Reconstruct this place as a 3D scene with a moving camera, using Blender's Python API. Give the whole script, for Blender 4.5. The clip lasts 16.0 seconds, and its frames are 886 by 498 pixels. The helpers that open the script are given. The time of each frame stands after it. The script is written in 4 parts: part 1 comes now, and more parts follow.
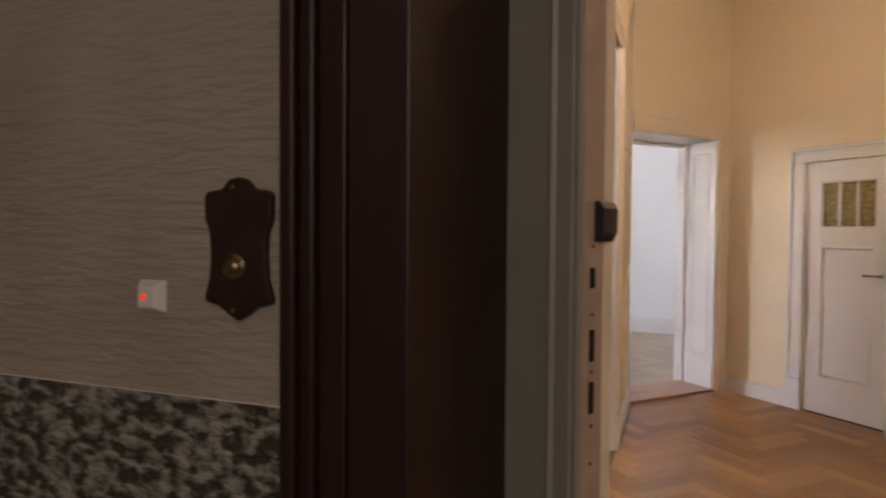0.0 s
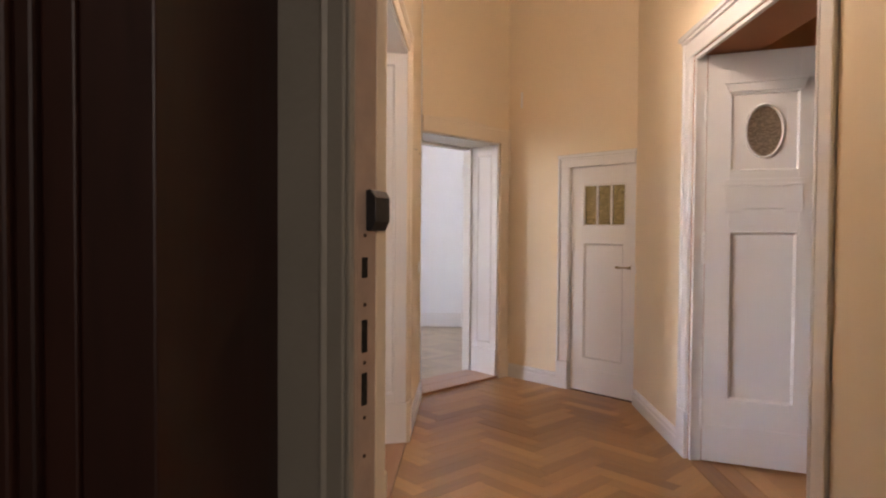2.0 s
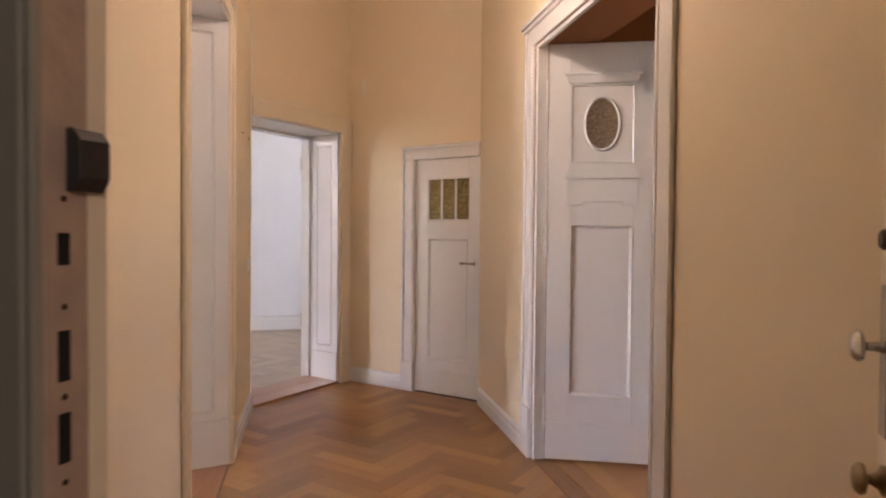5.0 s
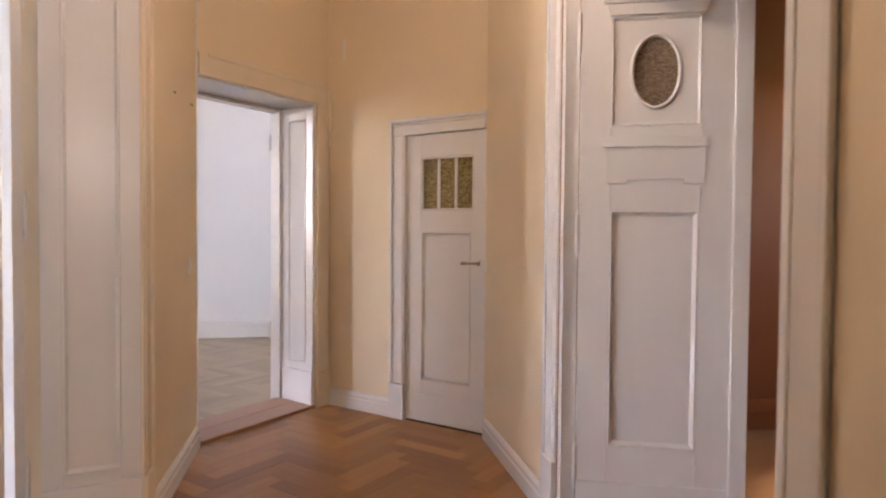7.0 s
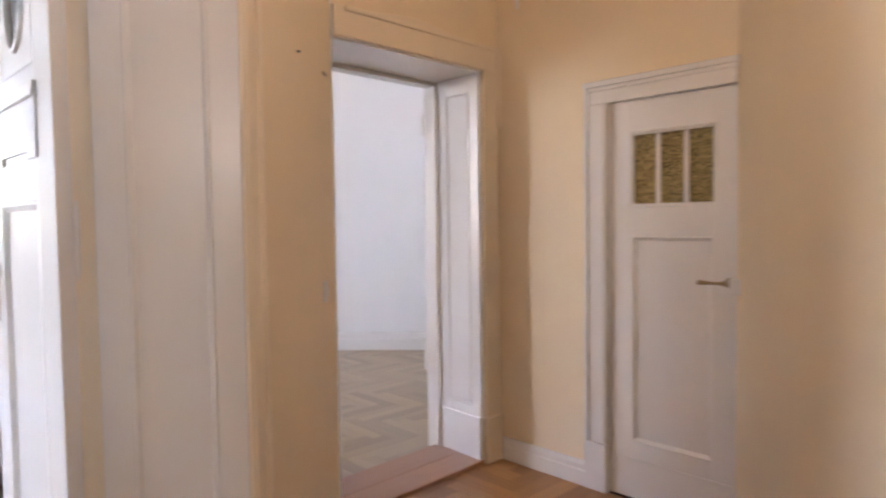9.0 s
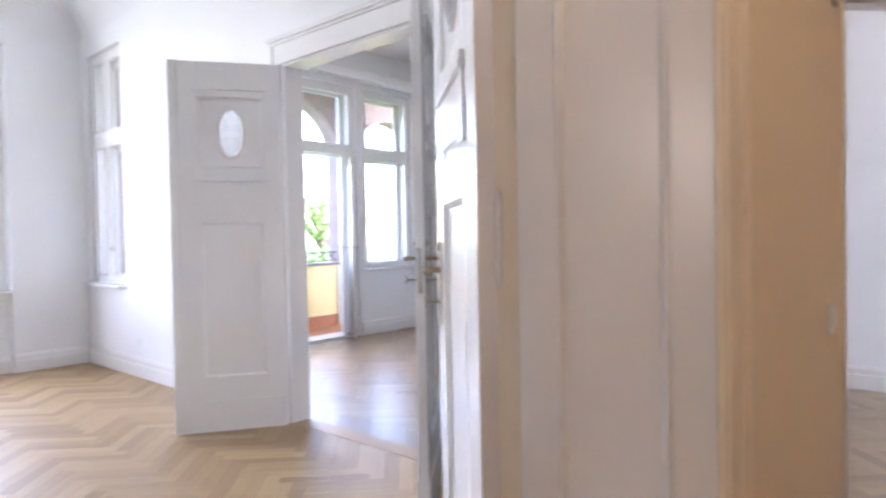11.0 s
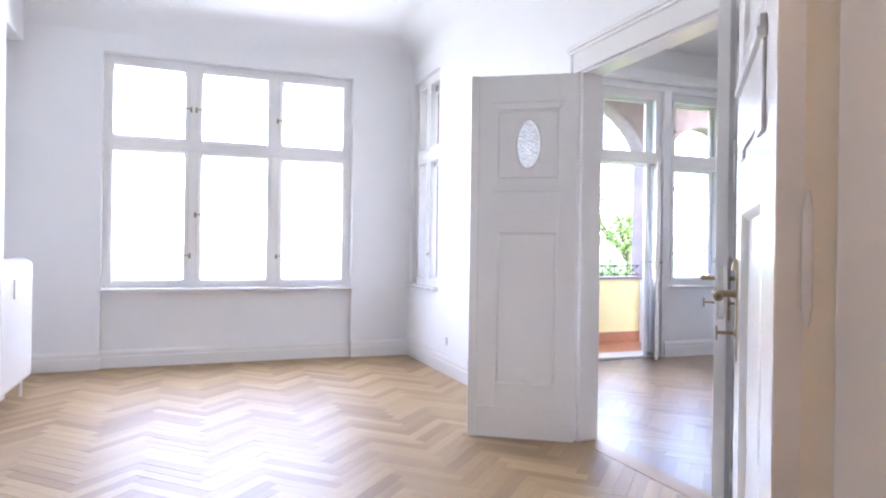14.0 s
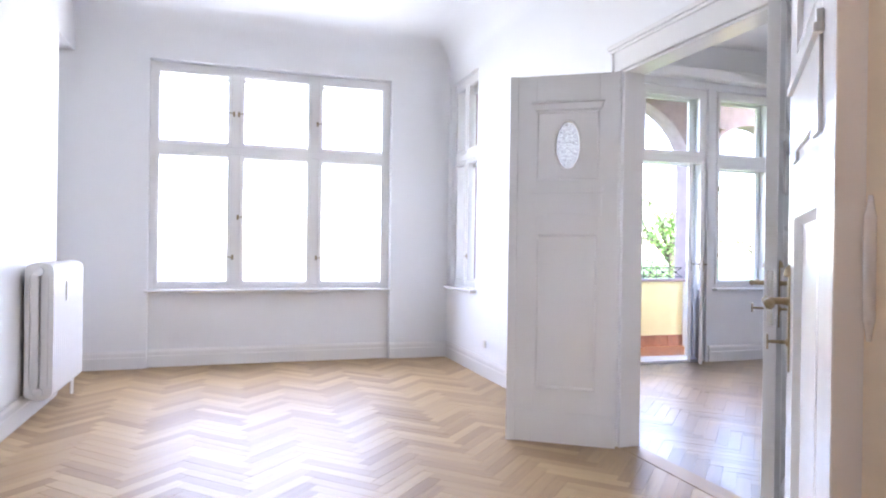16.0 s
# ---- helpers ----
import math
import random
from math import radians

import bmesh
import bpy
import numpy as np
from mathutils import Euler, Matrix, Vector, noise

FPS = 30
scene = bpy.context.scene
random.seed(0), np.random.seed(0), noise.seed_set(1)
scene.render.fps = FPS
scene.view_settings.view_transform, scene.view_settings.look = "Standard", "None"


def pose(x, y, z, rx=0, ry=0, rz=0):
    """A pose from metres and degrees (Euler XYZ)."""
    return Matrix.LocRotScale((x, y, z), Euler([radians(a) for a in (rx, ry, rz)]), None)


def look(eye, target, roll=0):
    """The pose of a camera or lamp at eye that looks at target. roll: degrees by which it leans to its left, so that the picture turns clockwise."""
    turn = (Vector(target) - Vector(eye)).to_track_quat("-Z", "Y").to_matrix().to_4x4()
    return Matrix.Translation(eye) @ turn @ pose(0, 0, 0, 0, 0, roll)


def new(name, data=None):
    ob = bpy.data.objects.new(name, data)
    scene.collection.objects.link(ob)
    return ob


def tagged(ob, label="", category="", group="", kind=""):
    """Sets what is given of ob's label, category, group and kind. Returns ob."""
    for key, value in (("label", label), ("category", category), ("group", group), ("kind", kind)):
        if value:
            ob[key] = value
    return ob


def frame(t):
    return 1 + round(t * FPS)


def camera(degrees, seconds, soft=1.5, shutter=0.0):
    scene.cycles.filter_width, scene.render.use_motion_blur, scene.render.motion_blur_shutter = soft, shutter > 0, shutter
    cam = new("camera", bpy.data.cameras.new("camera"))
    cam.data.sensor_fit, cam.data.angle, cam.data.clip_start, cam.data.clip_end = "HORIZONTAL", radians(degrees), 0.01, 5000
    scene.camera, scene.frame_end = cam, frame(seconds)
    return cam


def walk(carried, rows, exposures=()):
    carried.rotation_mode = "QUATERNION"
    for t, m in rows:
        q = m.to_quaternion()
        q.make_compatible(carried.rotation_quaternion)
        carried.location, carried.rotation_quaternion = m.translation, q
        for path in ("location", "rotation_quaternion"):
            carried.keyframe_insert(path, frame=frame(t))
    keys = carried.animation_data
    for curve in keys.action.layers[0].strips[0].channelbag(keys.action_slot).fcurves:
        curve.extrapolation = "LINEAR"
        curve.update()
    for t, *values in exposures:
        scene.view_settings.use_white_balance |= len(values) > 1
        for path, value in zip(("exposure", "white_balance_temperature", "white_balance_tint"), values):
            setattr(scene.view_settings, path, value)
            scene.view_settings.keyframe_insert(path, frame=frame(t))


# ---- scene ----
cam = camera(69.7, 16.0, soft=2.1, shutter=0.5)
PATH = [
    (0, (0.659, 0.805, 1.426), (-0.03, 2.682, 1.369), 0.4),
    (0.5, (0.68, 0.797, 1.418), (0.205, 2.739, 1.362), 0.4),
    (1, (0.692, 0.822, 1.409), (0.375, 2.796, 1.352), 0.5),
    (1.5, (0.702, 0.847, 1.404), (0.513, 2.837, 1.349), 0.5),
    (2, (0.701, 0.847, 1.407), (0.624, 2.845, 1.354), 0.4),
    (2.5, (0.703, 0.843, 1.408), (0.732, 2.842, 1.357), 0.5),
    (3, (0.707, 0.838, 1.408), (0.832, 2.834, 1.356), 0.6),
    (3.5, (0.706, 0.852, 1.406), (0.924, 2.839, 1.357), 0.5),
    (4, (0.704, 0.886, 1.398), (1.011, 2.862, 1.348), 0.6),
    (4.5, (0.739, 0.996, 1.37), (1.096, 2.963, 1.319), 0.5),
    (5, (0.804, 1.179, 1.364), (1.191, 3.141, 1.315), 0.5),
    (7.5, (1.072, 2.465, 1.326), (1.427, 4.432, 1.268), 0.4),
    (8, (1.019, 2.758, 1.341), (1.306, 4.737, 1.287), 0.0),
    (8.5, (1.041, 3.031, 1.365), (1.194, 5.024, 1.304), 0.0),
    (9, (0.9, 3.342, 1.41), (0.83, 5.338, 1.323), -0.8),
    (9.6, (0.876, 3.588, 1.371), (0.347, 5.516, 1.32), -1.0),
    (10.1, (0.792, 3.728, 1.381), (-0.013, 5.558, 1.329), -1.2),
    (12.3, (0.622, 4.038, 1.384), (-1.132, 4.999, 1.375), 0.5),
    (12.5, (0.617, 4.057, 1.386), (-1.153, 4.988, 1.379), 0.7),
    (13, (0.605, 4.065, 1.384), (-1.202, 4.922, 1.378), 0.7),
    (13.5, (0.596, 4.078, 1.38), (-1.242, 4.865, 1.377), 0.8),
    (14, (0.594, 4.085, 1.382), (-1.268, 4.817, 1.378), 0.8),
    (14.5, (0.587, 4.087, 1.387), (-1.29, 4.776, 1.384), 0.8),
    (15, (0.581, 4.083, 1.384), (-1.307, 4.743, 1.383), 0.8),
    (15.5, (0.579, 4.088, 1.382), (-1.317, 4.724, 1.381), 0.9),
    (16, (0.574, 4.091, 1.393), (-1.328, 4.71, 1.39), 0.8),
]
walk(cam, [(t, look(eye, target, roll)) for t, eye, target, roll in PATH],
     [(0.0, 4.1, 6900, 23), (5.0, 4.1, 7000, 28), (8.0, 4.17, 6800, 27), (10.1, 4.14, 6450, 25), (12.3, 4.12, 6230, 26), (16.0, 4.12, 6230, 26)])

# ---- light ----
SKY, SUN, WIN1, STAIR, BULB = 0.19, 0.8, 11.5, 2.15, 28.0
world = bpy.data.worlds.new("world")
scene.world = world
world.use_nodes = True
wn = world.node_tree.nodes
sky = wn.new("ShaderNodeTexSky")
sky.sky_type, sky.sun_disc = "NISHITA", False
sky.sun_elevation, sky.sun_rotation = radians(48), radians(75)
wn["Background"].inputs["Strength"].default_value = SKY
world.node_tree.links.new(sky.outputs[0], wn["Background"].inputs[0])

sun = new("sun", bpy.data.lights.new("sun", "SUN"))
sun.data.energy, sun.data.angle, sun.data.color = SUN, radians(12), (1.0, 0.97, 0.92)
sun.matrix_world = look((8, 2, 10), (0, 0, 0))


def area_lamp(name, eye, target, w, h, power, color=(0.94, 0.97, 1.0)):
    """An area lamp: sky light in a window's opening, or added fill where no window is known."""
    ob = new(name, bpy.data.lights.new(name, "AREA"))
    ob.data.shape, ob.data.size, ob.data.size_y = "RECTANGLE", w, h
    ob.data.energy, ob.data.color = power, color
    ob.matrix_world = look(eye, target)
    return ob


area_lamp("sky_light_room", (-7.85, 4.54, 2.2), (0, 4.54, 2.1), 3.0, 2.8, WIN1, (0.87, 0.93, 1.0))
# added fill lamp inside the windowless stairwell, brightens its wall
area_lamp("fill_light_stair", (1.7, -1.7, 2.4), (-0.3, 1.7, 1.2), 0.9, 1.4, STAIR, (1.0, 0.93, 0.82))
area_lamp("sky_light_balcony_room", (-6.55, 8.27, 2.2), (1.8, 6.6, 1.6), 0.74, 2.3, 6.8)
# added fill lamp in an unseen opening, lifts the rust-coloured walls
area_lamp("fill_light_rust_room", (5.30, 5.2, 2.0), (2.4, 4.6, 1.2), 0.56, 0.76, 0.32, (1.0, 0.88, 0.72))


# ---- materials ----
def material(name, color, rough=0.6, vary=0.06, scale=6.0, bump=0.02, bump_scale=60.0, metal=0.0, spec=0.5, coat=0.0, drift=0.06):
    """Paint, plaster, stone or metal: a colour that drifts at two scales, with a fine relief."""
    m = bpy.data.materials.new(name)
    m.use_nodes = True
    n, l = m.node_tree.nodes, m.node_tree.links
    b = n["Principled BSDF"]
    tc = n.new("ShaderNodeTexCoord")
    n1, n2 = n.new("ShaderNodeTexNoise"), n.new("ShaderNodeTexNoise")
    n1.inputs["Scale"].default_value, n2.inputs["Scale"].default_value = scale, bump_scale
    n1.inputs["Detail"].default_value = 5
    l.new(tc.outputs["Object"], n1.inputs["Vector"])
    l.new(tc.outputs["Object"], n2.inputs["Vector"])
    ramp = n.new("ShaderNodeValToRGB")
    lo = [max(0, c * (1 - vary)) for c in color]
    hi = [min(1, c * (1 + vary)) for c in color]
    ramp.color_ramp.elements[0].position, ramp.color_ramp.elements[1].position = 0.3, 0.7
    ramp.color_ramp.elements[0].color, ramp.color_ramp.elements[1].color = (*lo, 1), (*hi, 1)
    l.new(n1.outputs["Fac"], ramp.inputs["Fac"])
    l.new(ramp.outputs["Color"], b.inputs["Base Color"])
    mr = n.new("ShaderNodeMapRange")
    mr.inputs["To Min"].default_value, mr.inputs["To Max"].default_value = max(0.02, rough - drift), min(1, rough + drift)
    l.new(n1.outputs["Fac"], mr.inputs["Value"])
    l.new(mr.outputs["Result"], b.inputs["Roughness"])
    bm = n.new("ShaderNodeBump")
    bm.inputs["Strength"].default_value, bm.inputs["Distance"].default_value = min(1, bump * 10), 0.004
    l.new(n2.outputs["Fac"], bm.inputs["Height"])
    l.new(bm.outputs["Normal"], b.inputs["Normal"])
    b.inputs["Metallic"].default_value = metal
    b.inputs["Specular IOR Level"].default_value = spec
    b.inputs["Coat Weight"].default_value = coat
    b.inputs["Coat Roughness"].default_value = 0.12
    return m


def wood(name, dark, light, rough, grain=28.0, spread=0.5, bump=0.1, coat=0.0):
    """Boards with grain along the first texture axis; each piece has a tone of its own."""
    m = bpy.data.materials.new(name)
    m.use_nodes = True
    n, l = m.node_tree.nodes, m.node_tree.links
    b = n["Principled BSDF"]
    uv, info, geo = n.new("ShaderNodeUVMap"), n.new("ShaderNodeObjectInfo"), n.new("ShaderNodeNewGeometry")
    add = n.new("ShaderNodeMath")
    add.operation = "ADD"
    l.new(info.outputs["Random"], add.inputs[0])
    l.new(geo.outputs["Random Per Island"], add.inputs[1])
    fr = n.new("ShaderNodeMath")
    fr.operation = "FRACT"
    l.new(add.outputs[0], fr.inputs[0])
    mp = n.new("ShaderNodeMapping")
    mp.inputs["Scale"].default_value = (2.2, grain, 1)
    off = n.new("ShaderNodeCombineXYZ")
    mul = n.new("ShaderNodeMath")
    mul.operation, mul.inputs[1].default_value = "MULTIPLY", 37.0
    l.new(fr.outputs[0], mul.inputs[0])
    l.new(mul.outputs[0], off.inputs[0])
    l.new(mul.outputs[0], off.inputs[2])
    l.new(off.outputs[0], mp.inputs["Location"])
    l.new(uv.outputs[0], mp.inputs["Vector"])
    tx = n.new("ShaderNodeTexNoise")
    tx.inputs["Scale"].default_value, tx.inputs["Detail"].default_value = 1.6, 6
    tx.inputs["Distortion"].default_value = 0.6
    l.new(mp.outputs[0], tx.inputs["Vector"])
    mix = n.new("ShaderNodeMath")
    mix.operation, mix.inputs[1].default_value = "MULTIPLY_ADD", spread
    sc = n.new("ShaderNodeMath")
    sc.operation, sc.inputs[1].default_value = "MULTIPLY", 1 - spread
    l.new(tx.outputs["Fac"], sc.inputs[0])
    l.new(fr.outputs[0], mix.inputs[0])
    l.new(sc.outputs[0], mix.inputs[2])
    ramp = n.new("ShaderNodeValToRGB")
    e = ramp.color_ramp.elements
    e[0].position, e[1].position = 0.12, 0.88
    e[0].color, e[1].color = (*dark, 1), (*light, 1)
    l.new(mix.outputs[0], ramp.inputs["Fac"])
    l.new(ramp.outputs["Color"], b.inputs["Base Color"])
    mr = n.new("ShaderNodeMapRange")
    mr.inputs["To Min"].default_value, mr.inputs["To Max"].default_value = rough - 0.07, rough + 0.1
    l.new(tx.outputs["Fac"], mr.inputs["Value"])
    l.new(mr.outputs["Result"], b.inputs["Roughness"])
    bm = n.new("ShaderNodeBump")
    bm.inputs["Strength"].default_value, bm.inputs["Distance"].default_value = bump, 0.002
    l.new(tx.outputs["Fac"], bm.inputs["Height"])
    l.new(bm.outputs["Normal"], b.inputs["Normal"])
    b.inputs["Coat Weight"].default_value = coat
    b.inputs["Coat Roughness"].default_value = 0.36
    return m


def glass(name, color=(1, 1, 1), rough=0.0, wave=0.0, wave_scale=60.0, clear=False, through_part=1.0):
    m = bpy.data.materials.new(name)
    m.use_nodes = True
    n, l = m.node_tree.nodes, m.node_tree.links
    b = n["Principled BSDF"]
    b.inputs["Base Color"].default_value = (*color, 1)
    b.inputs["Roughness"].default_value = rough
    b.inputs["Transmission Weight"].default_value = through_part
    b.inputs["IOR"].default_value = 1.02 if clear else 1.45
    if wave:
        tc, mp, tx, bm = n.new("ShaderNodeTexCoord"), n.new("ShaderNodeMapping"), n.new("ShaderNodeTexNoise"), n.new("ShaderNodeBump")
        mp.inputs["Scale"].default_value = (0.5, 0.5, 1.4)
        tx.inputs["Scale"].default_value, tx.inputs["Detail"].default_value = wave_scale, 2
        tx.inputs["Distortion"].default_value = 1.5
        bm.inputs["Strength"].default_value, bm.inputs["Distance"].default_value = wave, 0.01
        l.new(tc.outputs["Object"], mp.inputs["Vector"])
        l.new(mp.outputs[0], tx.inputs["Vector"])
        l.new(tx.outputs["Fac"], bm.inputs["Height"])
        l.new(bm.outputs["Normal"], b.inputs["Normal"])
        # sparkle of the textured pane put into its colour, following the relief
        ramp = n.new("ShaderNodeValToRGB")
        ramp.color_ramp.elements[0].position, ramp.color_ramp.elements[1].position = 0.38, 0.66
        ramp.color_ramp.elements[0].color = (*[c * 0.35 for c in color], 1)
        ramp.color_ramp.elements[1].color = (*[min(1, c * 1.5) for c in color], 1)
        l.new(tx.outputs["Fac"], ramp.inputs["Fac"])
        l.new(ramp.outputs["Color"], b.inputs["Base Color"])
    return m


def relief_paint(name, color, axis_scale, strength, dist, rough, dark=None):
    """A wall paper with a coarse embossed relief; dark, if given, paints shade into its hollows."""
    m = material(name, color, rough, 0.12, 3.0, 0.02, 80)
    n, l = m.node_tree.nodes, m.node_tree.links
    tc, mp, tx, bm = n.new("ShaderNodeTexCoord"), n.new("ShaderNodeMapping"), n.new("ShaderNodeTexNoise"), n.new("ShaderNodeBump")
    mp.inputs["Scale"].default_value = axis_scale
    tx.inputs["Scale"].default_value, tx.inputs["Detail"].default_value, tx.inputs["Distortion"].default_value = 1.0, 3, 0.25
    bm.inputs["Strength"].default_value, bm.inputs["Distance"].default_value = strength, dist
    l.new(tc.outputs["Object"], mp.inputs["Vector"])
    l.new(mp.outputs[0], tx.inputs["Vector"])
    l.new(tx.outputs["Fac"], bm.inputs["Height"])
    l.new(bm.outputs["Normal"], n["Principled BSDF"].inputs["Normal"])
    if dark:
        # relief shade and highlights in the colour: hollows dark, crests light
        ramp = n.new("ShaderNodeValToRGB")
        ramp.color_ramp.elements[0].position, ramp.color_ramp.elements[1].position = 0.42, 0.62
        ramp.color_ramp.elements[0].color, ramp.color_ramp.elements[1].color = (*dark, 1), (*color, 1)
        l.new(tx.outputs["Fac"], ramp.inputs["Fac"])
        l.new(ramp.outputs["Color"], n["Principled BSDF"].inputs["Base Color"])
    return m


TRIM = material("white_gloss_paint", (0.80, 0.785, 0.765), 0.2, 0.006, 2.5, 0.008, 22, drift=0.025)
WHITE = material("white_wall_paint", (0.80, 0.80, 0.80), 0.85, 0.015, 1.5, 0.02, 130)
CREAM = material("cream_wall_paint", (0.82, 0.69, 0.50), 0.8, 0.025, 1.5, 0.02, 130)
CREAM_TRIM = material("cream_gloss_paint", (0.80, 0.695, 0.54), 0.35, 0.012, 3, 0.015, 40)
RUST = material("rust_brown_wall_paint", (0.37, 0.155, 0.06), 0.8, 0.05, 1.5, 0.02, 130)
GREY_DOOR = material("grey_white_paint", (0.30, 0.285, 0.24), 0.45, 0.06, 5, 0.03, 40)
OAK = wood("oiled_oak_parquet", (0.29, 0.18, 0.088), (0.53, 0.37, 0.19), 0.47, 30, 0.5, 0.10, 0.06)
OAK_WORN = wood("worn_grey_oak_parquet", (0.23, 0.15, 0.085), (0.43, 0.31, 0.18), 0.31, 30, 0.5, 0.10, 0.3)
OAK_HALL = wood("reddish_oak_parquet", (0.225, 0.098, 0.034), (0.54, 0.285, 0.103), 0.40, 30, 0.5, 0.12, 0.12)
PINE = wood("pine_threshold_boards", (0.25, 0.10, 0.045), (0.50, 0.25, 0.12), 0.3, 18, 0.45, 0.15, 0.2)
DARK_WOOD = wood("dark_stained_wood", (0.010, 0.0028, 0.0017), (0.038, 0.0092, 0.0048), 0.45, 20, 0.3, 0.2, 0.0)
JAMB_PAINT = material("pinkish_jamb_paint", (0.44, 0.33, 0.26), 0.42, 0.1, 14, 0.04, 50)
JOINT = material("dark_floor_joint", (0.055, 0.03, 0.016), 0.9, 0.2, 8, 0.02, 60)
BRASS = material("aged_brass", (0.30, 0.235, 0.14), 0.35, 0.2, 30, 0.02, 90, metal=1.0)
CHROME = material("brushed_nickel", (0.55, 0.55, 0.53), 0.25, 0.08, 30, 0.01, 90, metal=1.0)
IRON = material("black_iron", (0.025, 0.025, 0.027), 0.5, 0.2, 20, 0.05, 60, metal=0.3)
BLACK = material("black_plastic", (0.02, 0.02, 0.022), 0.35, 0.1, 20, 0.02, 80)
HOLE_SHADE = material("painted_hole_shade", (0.008, 0.007, 0.006), 0.9, 0.1, 20, 0.02, 60)
BROWN_METAL = material("dark_brown_bell_metal", (0.045, 0.022, 0.015), 0.4, 0.2, 25, 0.05, 60, metal=0.4)
RED_GLOW = bpy.data.materials.new("red_indicator")
RED_GLOW.use_nodes = True
RED_GLOW.node_tree.nodes["Principled BSDF"].inputs["Base Color"].default_value = (0.5, 0.02, 0.01, 1)
RED_GLOW.node_tree.nodes["Principled BSDF"].inputs["Emission Color"].default_value = (1, 0.05, 0.02, 1)
RED_GLOW.node_tree.nodes["Principled BSDF"].inputs["Emission Strength"].default_value = 0.04
BULB_GLOW = bpy.data.materials.new("lit_bulb")
BULB_GLOW.use_nodes = True
BULB_GLOW.node_tree.nodes["Principled BSDF"].inputs["Emission Color"].default_value = (1.0, 0.86, 0.69, 1)
BULB_GLOW.node_tree.nodes["Principled BSDF"].inputs["Emission Strength"].default_value = BULB
PLASTIC = material("white_plastic", (0.75, 0.74, 0.70), 0.35, 0.02, 10, 0.005, 60)
STONE = material("mauve_sandstone", (0.27, 0.20, 0.205), 0.85, 0.15, 5, 0.08, 40)
YELLOW = material("pale_yellow_stucco", (0.78, 0.66, 0.34), 0.85, 0.05, 3, 0.05, 60)
TILE = material("terracotta_tile", (0.42, 0.17, 0.085), 0.5, 0.15, 9, 0.03, 40)
STAIR_WALL = relief_paint("ribbed_stair_wallpaper", (0.40, 0.34, 0.28), (13, 13, 62), 1.0, 0.011, 0.5)
STAIR_DADO = relief_paint("relief_shaded_dado_paper", (0.36, 0.35, 0.31), (27, 27, 44), 1.0, 0.025, 0.22, dark=(0.055, 0.048, 0.033))
STONE_FLOOR = material("grey_stone_floor", (0.22, 0.2, 0.18), 0.6, 0.15, 6, 0.03, 40)
GLASS = glass("window_glass", clear=True)
AMBER = glass("amber_cathedral_glass", (0.62, 0.50, 0.23), 0.12, 1.0, 90, through_part=0.4)
FROST = glass("brownish_frosted_glass", (0.46, 0.36, 0.25), 0.3, 0.6, 130, through_part=0.4)
# lighter copy of the frosted glass, with the backlight put into its colour
FROST_BACKLIT = glass("backlit_frosted_glass", (0.97, 0.98, 1.0), 0.25, 0.4, 130, through_part=0.97)
LEAF = material("spring_leaf", (0.12, 0.21, 0.045), 0.5, 0.35, 2, 0.02, 40)
BARK = material("grey_bark", (0.10, 0.075, 0.055), 0.9, 0.3, 8, 0.2, 30)
GRASS = material("grass", (0.09, 0.15, 0.03), 0.9, 0.3, 0.5, 0.1, 20)


